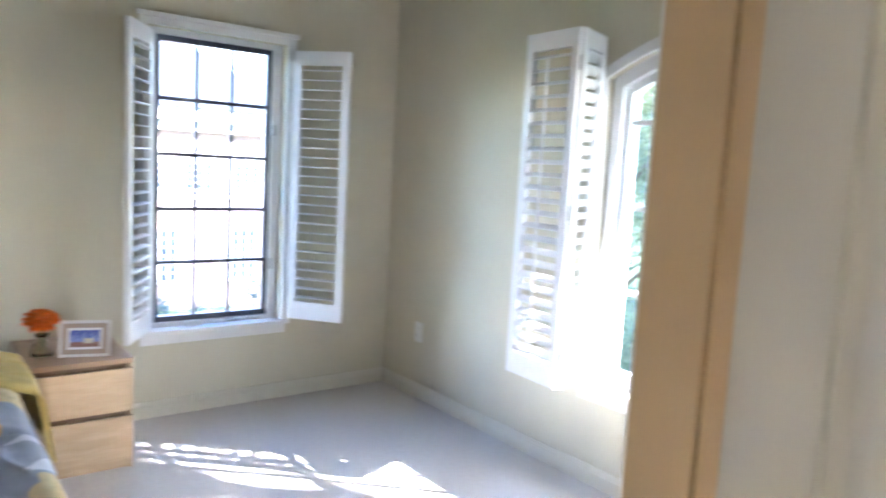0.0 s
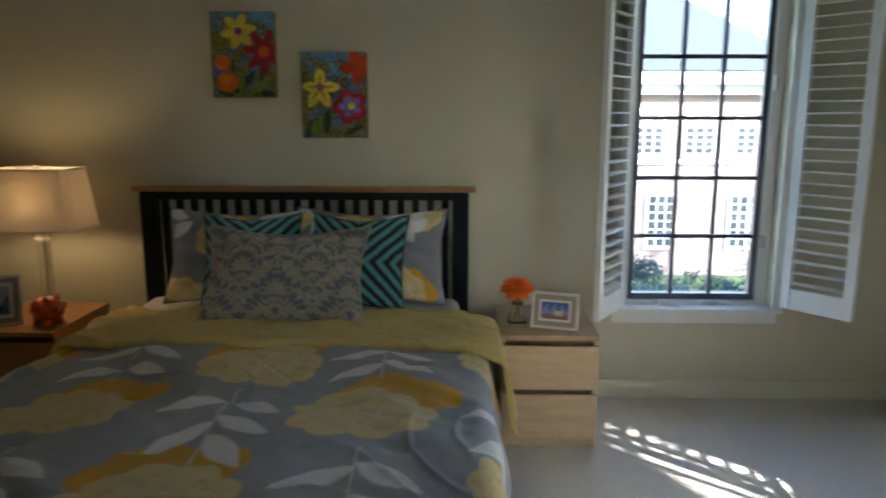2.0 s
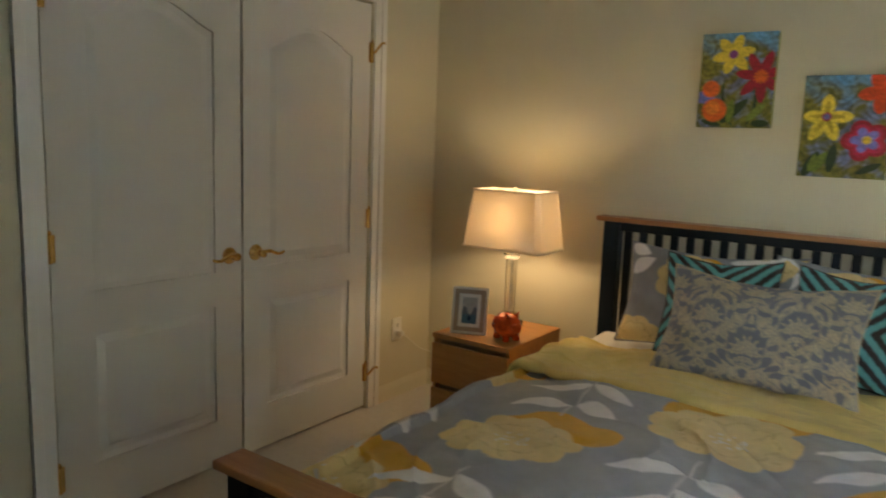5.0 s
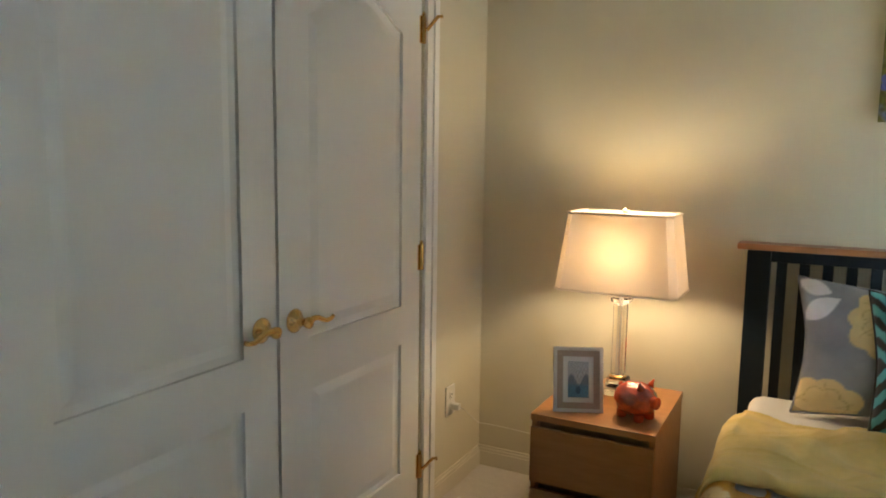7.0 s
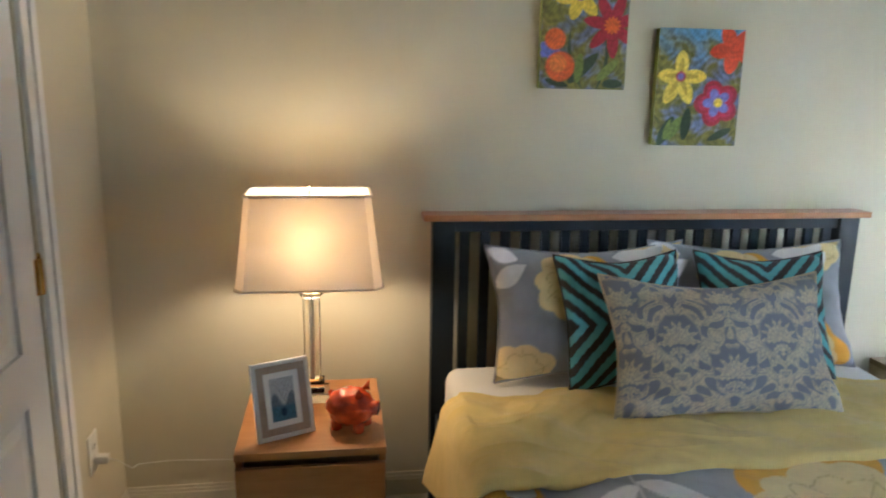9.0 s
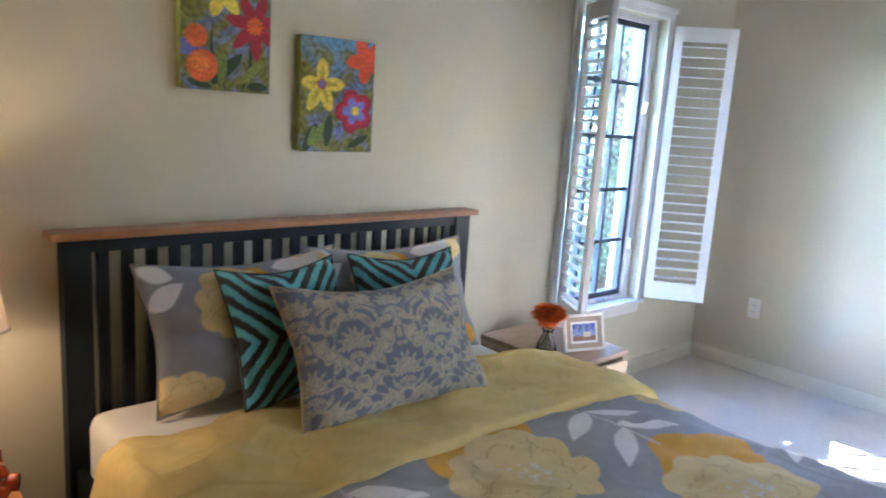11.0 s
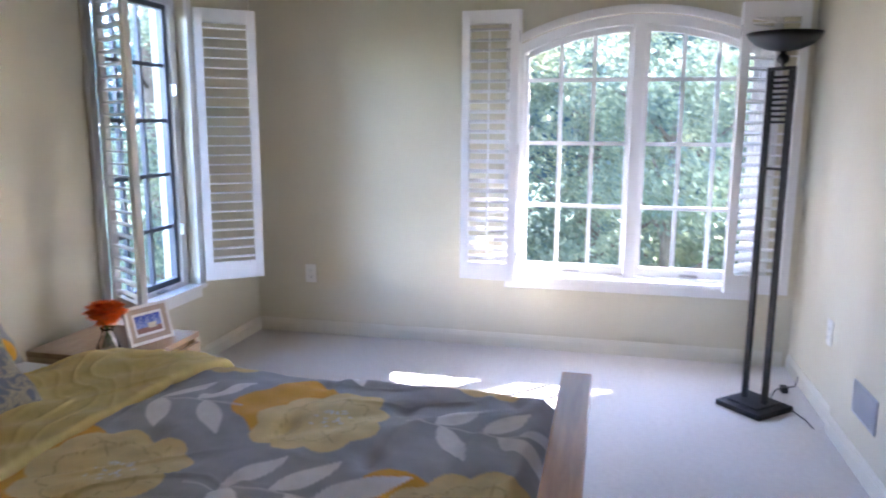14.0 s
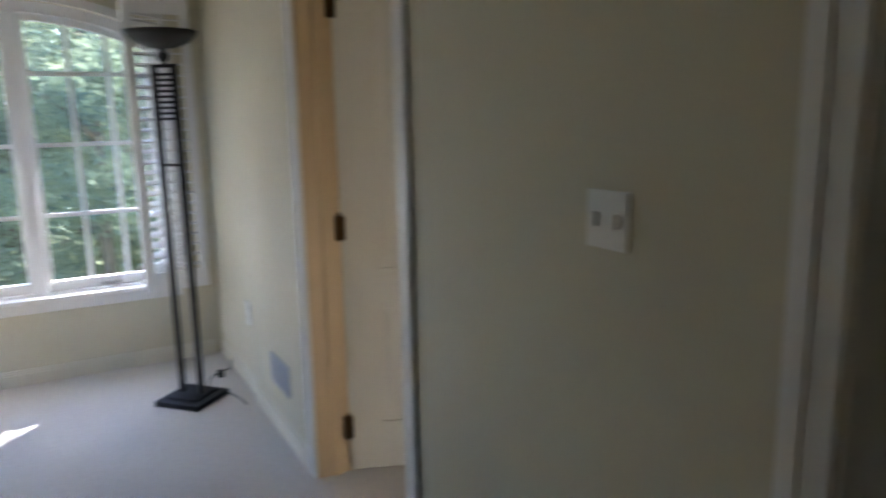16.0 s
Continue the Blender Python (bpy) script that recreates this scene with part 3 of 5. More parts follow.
shutter("window_shutter", 0.476, (-1.455, -0.035), (-1.63, -0.315), 1.49, "white louvred shutter panel, swung open beside the window", tilt=(-0.1,), count=25, rod=0)
shutter("window_shutter", 0.476, (-0.69, -0.035), (-0.48, -0.290), 1.49, "white louvred shutter panel, swung half open", tilt=(0.06,), count=25, rod=0)
shutter("folding_shutter", 0.475, (-0.03, -1.655), (-0.26, -1.735), 1.495, "white louvred folding shutter, folded open", (-0.24, -1.41), (0.69, -0.42), 24, 1)
shutter("folding_shutter", 0.475, (-0.03, -3.09), (-0.27, -2.86), 1.495, "white louvred folding shutter, folded open", (-0.25, -3.185), (-0.4, 0.12), 24, -1)


# ---- bed ----
BX_L, BX_R, B_FOOT = -3.70, -2.125, -2.17
BED_DX = -0.048      # the bed and all that lies on it stand this far along x
bed = thing("bed", Matrix.Translation(((BX_L + BX_R) / 2 + BED_DX, -1.1, 0)), "dark bed with oak-capped slatted headboard and footboard", "bed")
bo = Matrix.Translation((-(BX_L + BX_R) / 2, 1.1, 0))


def bed_part(name, bm, material, label="", parent=None):
    bmesh.ops.transform(bm, matrix=bo, verts=bm.verts)
    return part(name, bm, material, parent or bed, label)


for name, y, top, posts, width in (("headboard", -0.080, 1.03, 0.075, 0.055), ("footboard", B_FOOT, 0.60, 0.075, 0.055)):
    hb = bed_part(name, boxes((BX_L + 0.02 + posts, BX_R - 0.02 - posts, y - 0.016, y + 0.016, top - 0.04, top), bevel=0.003), NAVY, "blue-black painted " + name)
    bed_part("rail", boxes((BX_L + 0.02 + posts, BX_R - 0.02 - posts, y - 0.016, y + 0.016, 0.22, 0.36), bevel=0.003), NAVY, "", hb)
    for px_ in (BX_L + 0.02, BX_R - 0.02 - posts):
        bed_part("post", boxes((px_, px_ + posts, y - width / 2, y + width / 2, 0, top), bevel=0.003), NAVY, "", hb)
    x0, x1 = BX_L + 0.02 + posts, BX_R - 0.02 - posts
    n = 20
    for k in range(n):
        x = x0 + (x1 - x0) * (k + 0.5) / n
        bed_part("slat", boxes((x - 0.016, x + 0.016, y - 0.009, y + 0.009, 0.36, top - 0.04)), NAVY, "", hb)
    bed_part("cap", boxes((BX_L - 0.012, BX_R + 0.012, y - 0.045, y + 0.045, top, top + 0.022), bevel=0.006), CAPW, "orange-brown oak cap rail", hb)
bed_part("side_rail", boxes((BX_L + 0.035, BX_L + 0.06, B_FOOT + 0.03, -0.115, 0.2, 0.36), bevel=0.003), NAVY)
bed_part("side_rail", boxes((BX_R - 0.06, BX_R - 0.035, B_FOOT + 0.03, -0.115, 0.2, 0.36), bevel=0.003), NAVY)
bm = boxes((BX_L + 0.06, BX_R - 0.06, -2.125, -0.125, 0.2, 0.54))
bmesh.ops.bevel(bm, geom=list(bm.edges), offset=0.045, segments=4, affect="EDGES", profile=0.5)
for v in bm.verts:
    if v.co.y < -1.0 and v.co.z > 0.45:
        v.co.z -= 0.04   # pressed down under the comforter
mt = tagged(part("mattress", bm, SHEET, None, "", True), "mattress in a white fitted sheet on the bed", "mattress")
mt.location.x = BED_DX

# the printed comforter: colours by place on the unrolled cloth
GREY, PALE, GOLD, WHITE_, DEEP = (np.array(c) for c in ((0.395, 0.4, 0.43), (0.8, 0.63, 0.3), (0.76, 0.4, 0.04), (0.84, 0.82, 0.82), (0.45, 0.31, 0.1)))


def paint(c, mask, col):
    m = np.clip(mask, 0, 1)[:, None]
    return c * (1 - m) + col * m


def soft(d, w=0.004):
    return np.clip(d / w + 0.5, 0, 1)


def flower(c, x, y, fx, fy, r, rot, petals=9, heart=True):
    dx, dy = x - fx, (y - fy) * 1.12
    a, d = np.arctan2(dy, dx) + rot, np.hypot(dx, dy)
    # gold under-petals on one side
    gx, gy = fx + 0.5 * r * math.cos(-rot), fy + 0.5 * r * math.sin(-rot) + 0.2 * r
    ga, gd = np.arctan2(y - gy, x - gx), np.hypot(x - gx, (y - gy) * 1.2)
    c = paint(c, soft(r * 0.9 * (1 + 0.13 * np.cos(4 * ga + rot)) - gd), GOLD)
    edge = r * (0.86 + 0.13 * np.abs(np.cos(petals * a / 2)) + 0.06 * np.sin(3 * a + rot * 2))
    c = paint(c, soft(edge - d), PALE)
    # drawn petal lines
    inner = r * (0.55 + 0.12 * np.abs(np.cos(petals * a / 2 + 0.8)))
    c = paint(c, 0.55 * soft(0.0022 - np.abs(d - inner), 0.003), DEEP)
    for k in range(5):
        line = np.abs(np.sin((a - 2 * math.pi * k / 5 - 0.5 * d / r) / 2)) * 2 * d
        c = paint(c, 0.45 * soft(0.002 - line, 0.003) * (d > 0.35 * r) * (d < 0.85 * r) * (np.cos(a - 2 * math.pi * k / 5) > 0), DEEP)
    if heart:
        hx, hy = fx + 0.1 * r, fy - 0.1 * r
        for k in range(22):
            q, b = 0.04 + 0.012 * (k % 3), k * 2.4
            c = paint(c, soft(0.0048 - np.hypot(x - hx - q * math.cos(b) * (0.4 + (k % 4) * 0.2) * 1.4, y - hy - q * math.sin(b) * (0.4 + (k % 5) * 0.15)), 0.003), WHITE_)
    return c


def leaf_shape(x, y, ax, ay, ang, length, width):
    dx, dy = x - ax, y - ay
    u = (dx * math.cos(ang) + dy * math.sin(ang)) / length
    v = -dx * math.sin(ang) + dy * math.cos(ang)
    w = width * np.sin(np.pi * np.clip(u, 0, 1)) ** 0.8 * (1.15 - 0.5 * np.clip(u, 0, 1))
    return soft(w - np.abs(v)) * (u > 0) * (u < 1)


def spray(c, x, y, sx, top, short):
    """A printed stem that hangs from top, with five white leaves."""
    c = paint(c, soft(0.0035 - np.abs(x - sx - 0.006 * np.sin((y - top) * 9))) * (y < top) * (y > top - (0.36 if short else 0.5)), WHITE_ * 0.8)
    for base, tx, ty, w in ((-0.10, -0.19, -0.20, 0.036), (-0.085, 0.165, -0.185, 0.042), (-0.255, -0.17, -0.43, 0.037), (-0.215, 0.165, -0.325, 0.042), (-0.315, 0.14, -0.51, 0.043))[:4 if short else 5]:
        if short and ty < -0.4:
            base, ty = -0.24, -0.375
        c = paint(c, leaf_shape(x, y, sx, top + base, math.atan2(ty - base, tx), math.hypot(tx, ty - base), w), WHITE_)
    return c


def cloth_color(x, y):
    c = np.tile(GREY, (len(x), 1)) * (1 + 0.02 * np.sin(x * 900) * np.sin(y * 900))[:, None]
    for fx, fy, r, rot in ((-3.34, -1.50, 0.205, -0.85), (-2.86, -1.095, 0.22, -1.6), (-2.47, -1.50, 0.215, -0.8), (-2.87, -1.98, 0.215, -1.9), (-3.60, -1.98, 0.18, -1.0), (-2.05, -1.03, 0.16, -1.0),
                           (-2.0, -1.88, 0.19, -0.9), (-3.76, -1.06, 0.18, -0.9)):
        c = flower(c, x, y, fx, fy, r, rot)
    for sx, top in ((-2.865, -1.315), (-2.44, -1.725), (-3.315, -1.715), (-3.76, -1.315), (-2.0, -1.315)):
        c = spray(c, x, y, sx, top, False)
    for sx in (-2.44, -3.315):
        c = spray(c, x, y, sx, -0.875, True)
    return c


TOPZ = 0.55
CX0, CX1 = BX_L + 0.085, BX_R - 0.03


def quilt_noise(x, y):
    return (0.007 * np.sin(x * 9.5 + 1.3 * np.sin(y * 6)) + 0.007 * np.sin(y * 11 + 1.7 * np.sin(x * 5 + 1)) + 0.004 * np.sin(x * 23 + y * 17))


def tufts(x, y):
    d = 0
    for tx in np.arange(-3.5, -2.0, 0.33):
        for k, ty in enumerate(np.arange(-2.0, -0.9, 0.3)):
            d = d + 0.021 * np.exp(-(((x - tx - 0.165 * (k % 2)) / 0.05) ** 2 + ((y - ty) / 0.028) ** 2))
    return d


def drape(x, y, drop, bulge=0.05, z_top=TOPZ):
    """Folds flat cloth (x, y) over the mattress's long edges."""
    r = 0.075
    out_l, out_r = CX0 - x, x - CX1
    o = np.maximum(np.maximum(out_l, out_r), 0)
    a = np.minimum(o / r, math.pi / 2)
    down = np.maximum(o - r * math.pi / 2, 0)
    side = np.where(out_l > 0, -1.0, 1.0) * (o > 0)
    px = np.clip(x, CX0, CX1) + side * (r * np.sin(a) + down * 0.16 + 0.015 * np.sin(y * 13) * np.clip(down * 6, 0, 1))
    pz = z_top - r * (1 - np.cos(a)) - down * 0.97
    return px, pz


def comforter_place(u, v):
    x = CX0 - 0.36 + (CX1 - CX0 + 0.72) * u
    y = -2.135 + (2.135 - 0.88) * v
    px, pz = drape(x, y, 0.36)
    flat = ((x > CX0) & (x < CX1)).astype(float)
    edge = np.clip((y + 2.135) / 0.09, 0, 1)
    crease = 1 - np.abs(np.sin(x * 13 + y * 9 + 1.8 * np.sin(y * 7 + 1) + 1.2 * np.sin(x * 11)))
    crease = 0.010 * crease ** 6 * np.clip(0.4 + np.sin(x * 5.1 + 1) * np.sin(y * 6.3), 0, 1)
    pz = pz + crease * flat
    pz = pz + quilt_noise(x, y) - tufts(x, y) + 0.0022 * np.sin(x * 47 + y * 29 + 2 * np.sin(y * 13)) * np.sin(y * 37 - x * 11) - 0.09 * (1 - edge) ** 2 - 0.02 * np.clip((CX0 + 0.2 - x) / 0.2, 0, 1) * flat
    return np.stack([px, y, pz], 1)


cmf = thing("comforter", Matrix.Translation((BED_DX, 0, 0)), "grey comforter printed with yellow flowers, folded back to yellow", "comforter")
grid_part("printed_side", 330, 190, comforter_place, lambda u, v: cloth_color(CX0 - 0.36 + (CX1 - CX0 + 0.72) * u, -2.135 + (2.135 - 0.88) * v), QUILT, cmf, "grey cotton printed with yellow flowers and white leaves", 0.022)


FOLD_Y = -0.90


def fold_place(u, v):
    """The turned-back yellow band, thick and rolled at its front edge."""
    x = CX0 - 0.34 + (CX1 - CX0 + 0.68) * u
    s = 0.60 * v
    lean = 0.09 * np.clip((x - CX1 + 0.15) / 0.4, 0, 1) + 0.012 * np.sin(x * 5)
    r = 0.022
    y = np.where(s < 0.07, FOLD_Y - lean - r * np.sin(s / r), FOLD_Y - lean + (s - 0.07) * 0.98)
    px, pz = drape(x, y, 0.34, z_top=TOPZ + 0.022)
    roll = np.where(s < 0.07, -r * (1 + np.cos(s / r)) * 0.9, 0)
    pz = pz + 0.6 * quilt_noise(x * 1.4, y * 1.7) + roll - 0.03 * np.clip((s - 0.48) / 0.14, 0, 1)
    ridge = 1 - np.abs(np.sin(x * 7 + y * 26 + 1.6 * np.sin(x * 6 + 1) + 0.8 * np.sin(y * 17)))
    fine = 1 - np.abs(np.sin(x * 21 - y * 33 + 1.9 * np.sin(x * 13) + np.sin(y * 29 + 2)))
    patchy = np.clip(0.5 + 0.8 * np.sin(x * 8.3 + 2) * np.sin(y * 11 + x * 3), 0, 1)
    pz = pz + 0.010 * ridge ** 5 * patchy + 0.005 * fine ** 4 * (1 - 0.6 * patchy) + 0.004 * np.sin(x * 31 + y * 22 + 2 * np.sin(x * 9)) * np.sin(y * 19 - x * 7)
    pz = pz + 0.010 * np.sin(x * 16 + 3 * np.sin(y * 5)) * np.clip((s - 0.1) * 4, 0, 1) * (np.abs(x + 2.9) < 0.74)
    o = np.maximum(np.maximum(CX0 - x, x - CX1), 0)
    px = px + (x > CX1) * 0.06 * np.clip(o / 0.06, 0, 1)
    return np.stack([px, y, pz], 1)


grid_part("turned_back_fold", 280, 130, fold_place, None, YELLOW, cmf, "plain yellow reverse side", 0.012)


def pillow(name, m, w, h, puff, color, material, label, flange=0.0):
    """A stuffed cushion: front and back skins, corners drawn out, standing in its local x-z plane, front to -y."""
    th = thing(name, m, label, "pillow", "pillows on the bed")
    nu, nv = (190, 150) if flange else (110, 90)

    def place(side):
        def f(u, v):
            a, b = 2 * u - 1, 2 * v - 1
            prof = np.maximum((1 - np.abs(a) ** 2.6) * (1 - np.abs(b) ** 2.6), 0) ** 0.55
            pull = 1 - 0.1 * (1 - np.abs(b) ** 1.5) * np.abs(a) ** 3
            pull2 = 1 - (0.13 + (0.07 * (v > 0.5) if flange else 0)) * (1 - np.abs(a) ** 1.5) * np.abs(b) ** 3
            wr = 0.006 * np.sin(a * 7 + 3 * np.sin(b * 4)) * np.sin(b * 6 + 2 * a) + 0.01 * np.sin(9 * a * b + 2) * np.clip(np.abs(a * b) * 1.4, 0, 1)
            return np.stack([a * w / 2 * pull, -side * (puff / 2 * prof + wr * (prof > 0.05)), h / 2 + b * h / 2 * pull2 - 0.02 * (1 - np.abs(a) ** 2) * (v > 0.5) * (v - 0.5)], 1)
        return f
    grid_part("front_cover", nu, nv, place(1), lambda u, v: color(u * w, v * h), material, th)
    grid_part("back_cover", 40, 36, place(-1), lambda u, v: color(u * w, v * h), material, th)
    bm = bmesh.new()
    pts = []
    for k in range(120):
        q = 4 * k / 120
        e, f = int(q), q % 1
        u, v = ((f, 0), (1, f), (1 - f, 1), (0, 1 - f))[e]
        pts.append(place(1)(np.array([u]), np.array([v]))[0])
    tube(bm, pts + pts[:1], 0.004, 6)
    part("seam", bm, mat("seam_thread", tuple(color(np.array([0.5 * w]), np.array([0.03 * h]))[0]), 0.9), th, "", True)
    return th


def sham_color(x, y):
    c = np.tile(GREY * 0.8, (len(x), 1))
    c = flower(c, x, y, 0.27, 0.30, 0.14, 0.5)
    c = flower(c, x, y, 0.075, 0.015, 0.12, 1.4, 7, False)
    c = flower(c, x, y, 0.5, 0.05, 0.12, 0.4, 7)
    c = flower(c, x, y, 0.60, 0.42, 0.1, 2.4, 7, False)
    for ax, ay, an, ln in ((0.0, 0.3, 0.55, 0.14), (0.0, 0.42, -0.3, 0.1), (0.42, 0.4, 0.1, 0.15), (0.5, 0.36, 0.6, 0.14), (0.56, 0.27, 2.2, 0.13), (0.55, 0.32, 0.9, 0.1)):
        c = paint(c, leaf_shape(x, y, ax, ay, an, ln, 0.034), WHITE_)
    return c


def chevron_color(x, y):
    s = np.abs(y - 0.2) + np.where(x < 0.215, x, 0.43 - x)
    band = np.floor(s / 0.031) % 2
    c = np.tile(np.array((0.05, 0.046, 0.044)), (len(x), 1))
    return paint(c, band, np.array((0.15, 0.46, 0.48)))


def acanthus(x, y, ax, ay, ang, length, width, bend):
    """A curved leaf with a scalloped edge and a bare midrib."""
    dx, dy = x - ax, y - ay
    u = (dx * math.cos(ang) + dy * math.sin(ang)) / length
    v = -dx * math.sin(ang) + dy * math.cos(ang) - bend * length * np.clip(u, 0, 1) ** 2
    k = np.clip(u, 0, 1)
    w = width * np.sin(np.pi * k ** 0.8) * (1 + 0.3 * np.sin(u * 24))
    return soft(w - np.abs(v), 0.0025) * (1 - 0.7 * soft(0.0011 - np.abs(v), 0.0015) * (u < 0.8)) * (u > 0) * (u < 1)


def damask_color(x, y):
    """A mirrored foliate pattern, cream chenille on grey."""
    c = np.tile(np.array((0.2, 0.21, 0.235)), (len(x), 1))
    cream = np.array((0.55, 0.46, 0.3))
    period = 0.30
    mx = np.abs(((x - 0.33) / period + 0.5) % 1 - 0.5) * period
    my = y
    u = mx + 0.012 * np.sin(48 * my) + 0.006 * np.sin(80 * mx + 25 * my)
    v = my + 0.014 * np.sin(42 * mx) + 0.006 * np.sin(95 * my)
    f = np.sin(118 * u + 0.6) * np.cos(92 * v) + 0.6 * np.sin(64 * u + 80 * v) + 0.4 * np.sin(170 * v - 75 * u)
    m = soft(f + 0.2, 0.3)
    m = m * (1 - 0.7 * soft(0.12 - np.abs(f - 0.6), 0.15))
    for cx, cy, way, spread, n, ln, wd, bend in ((0, 0.33, 1.57, 2.8, 7, 0.06, 0.0075, 0.15), (0, 0.11, 1.57, 2.8, 7, 0.065, 0.0075, -0.2), (0.15, 0.21, 1.57, 2.8, 7, 0.065, 0.0075, 0.2)):
        near = soft(0.062 - np.hypot(mx - cx, my - cy - 0.02), 0.01)
        m = m * (1 - near)
        for k in range(n):
            m = np.maximum(m, acanthus(mx, my, cx, cy, way + spread * (k / (n - 1) - 0.5), ln, wd * 1.25, bend))
        for k in range(3):
            m = np.maximum(m, acanthus(mx, my, cx, cy - 0.012, -way + 1.9 * (k / 2 - 0.5), ln * 0.7, wd, 0.1))
    m = m * np.clip(0.82 + 0.3 * np.sin(x * 340 + 3 * np.sin(y * 90)) * np.sin(y * 290 + 2 * np.sin(x * 120)), 0.4, 1)
    return paint(c, m, cream)


def lean(x, y, z, tilt, turn=0.0, roll=0.0):
    return Matrix.Translation((x + BED_DX, y, z)) @ pose(0, 0, 0, -tilt, roll, turn)


PZ = 0.55
pillow("pillow", lean(-3.16, -0.30, PZ, 22, 3), 0.70, 0.44, 0.15, sham_color, QUILT, "grey pillow sham printed with yellow flowers and white leaves")
pillow("pillow", lean(-2.60, -0.29, PZ, 22, -3), 0.70, 0.44, 0.15, sham_color, QUILT, "grey pillow sham printed with yellow flowers and white leaves")
pillow("throw_pillow", lean(-3.09, -0.42, PZ + 0.005, 24, 6), 0.43, 0.43, 0.14, chevron_color, QUILT, "teal and dark brown chevron cushion against the pillows")
pillow("throw_pillow", lean(-2.64, -0.43, PZ + 0.005, 24, -6), 0.43, 0.43, 0.14, chevron_color, QUILT, "teal and dark brown chevron cushion against the pillows")
pillow("lumbar_pillow", lean(-2.905, -0.665, PZ + 0.004, 30, -2), 0.68, 0.43, 0.17, damask_color, QUILT, "grey and cream damask cushion in front of the others", 0.01)


# ---- nightstands ----
def nightstand(name, x, y, w, d, h, wood, topwood, label):
    """Front at -y; x, y is the middle of its back edge."""
    n_ = thing(name, Matrix.Translation((x, y, 0)), label, "nightstand", "nightstands")
    z_top = h - 0.022
    part("side_panel", boxes((-w / 2, -w / 2 + 0.018, -d, 0, 0, z_top), bevel=0.001), wood, n_)
    part("side_panel", boxes((w / 2 - 0.018, w / 2, -d, 0, 0, z_top), bevel=0.001), wood, n_)
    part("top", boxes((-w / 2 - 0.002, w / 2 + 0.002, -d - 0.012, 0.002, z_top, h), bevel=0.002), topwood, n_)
    part("back_panel", boxes((-w / 2 + 0.018, w / 2 - 0.018, -0.012, -0.004, 0.03, z_top)), GROOVE, n_)
    part("plinth", boxes((-w / 2 + 0.018, w / 2 - 0.018, -d + 0.012, -d + 0.03, 0, 0.05)), wood, n_)
    part("carcass", boxes((-w / 2 + 0.018, w / 2 - 0.018, -d + 0.03, -0.012, 0.05, z_top - 0.004)), GROOVE, n_)
    gap = 0.022
    hh = (z_top - 0.05 - 2 * gap) / 2
    for k in range(2):
        z = 0.052 + k * (hh + gap)
        part("drawer_front", boxes((-w / 2 + 0.001, w / 2 - 0.001, -d - 0.016, -d - 0.001, z, z + hh - 0.002), bevel=0.0015), wood, n_)
    return n_


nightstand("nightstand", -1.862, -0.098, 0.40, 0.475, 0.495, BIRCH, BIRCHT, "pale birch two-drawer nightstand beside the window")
nightstand("nightstand", -4.115, -0.105, 0.40, 0.475, 0.495, HONEY, HONEY, "honey-coloured two-drawer nightstand in the corner")


# ---- pictures ----
def blob(c, x, y, cx, cy, r, col, petals=0, depth=0.3, rot=0.0, sq=1.0):
    d, a = np.hypot(x - cx, (y - cy) * sq), np.arctan2((y - cy) * sq, x - cx) + rot
    e = r * (1 - depth + depth * np.abs(np.cos(petals * a / 2)) * 1.0) if petals else r
    return paint(c, soft(e - d, 0.006), np.array(col))


def stroke(c, x, y, p, q, w, col, bend=0.0):
    (x0, y0), (x1, y1) = p, q
    ln = math.hypot(x1 - x0, y1 - y0)
    u = ((x - x0) * (x1 - x0) + (y - y0) * (y1 - y0)) / ln
    v = (-(x - x0) * (y1 - y0) + (y - y0) * (x1 - x0)) / ln - bend * np.sin(np.pi * np.clip(u / ln, 0, 1))
    return paint(c, soft(w * np.sin(np.pi * np.clip(u / ln, 0.02, 0.98)) ** 0.5 - np.abs(v), 0.004) * (u > 0) * (u < ln), np.array(col))


YEL, RED, ORG, BLU, GRN, DGR = (0.75, 0.58, 0.05), (0.36, 0.012, 0.03), (0.75, 0.13, 0.01), (0.14, 0.16, 0.55), (0.16, 0.22, 0.03), (0.03, 0.06, 0.02)


def ground_paint(x, y, h):
    n1 = np.sin(x * 31 + 3 * np.sin(y * 17)) * np.sin(y * 27 + 2 * np.sin(x * 21))
    n2 = np.sin(x * 83 + 4 * np.sin(y * 49 + 1)) * np.sin(y * 71 + 3 * np.sin(x * 57))
    t = np.clip((y / h - 0.72) * 3 + 0.4 * n1 + 0.15 * n2, 0, 1)[:, None]
    q = np.clip(0.15 + 0.8 * n1 + 0.3 * n2 + (x - 0.15) * 2, 0, 1)[:, None]
    low = np.array((0.22, 0.21, 0.03)) * (1 - q) + np.array((0.16, 0.2, 0.36)) * q
    return low * (0.85 + 0.3 * n2)[:, None] * (1 - t) + np.array((0.13, 0.34, 0.6)) * (1 + 0.2 * n2)[:, None] * t


def brush(c, x, y):
    """Uneven paint: streaks of the brush over all."""
    n3 = np.sin(x * 190 + 5 * np.sin(y * 60)) * np.sin(y * 120 + 4 * np.sin(x * 80))
    return c * (0.96 + 0.2 * n3)[:, None]


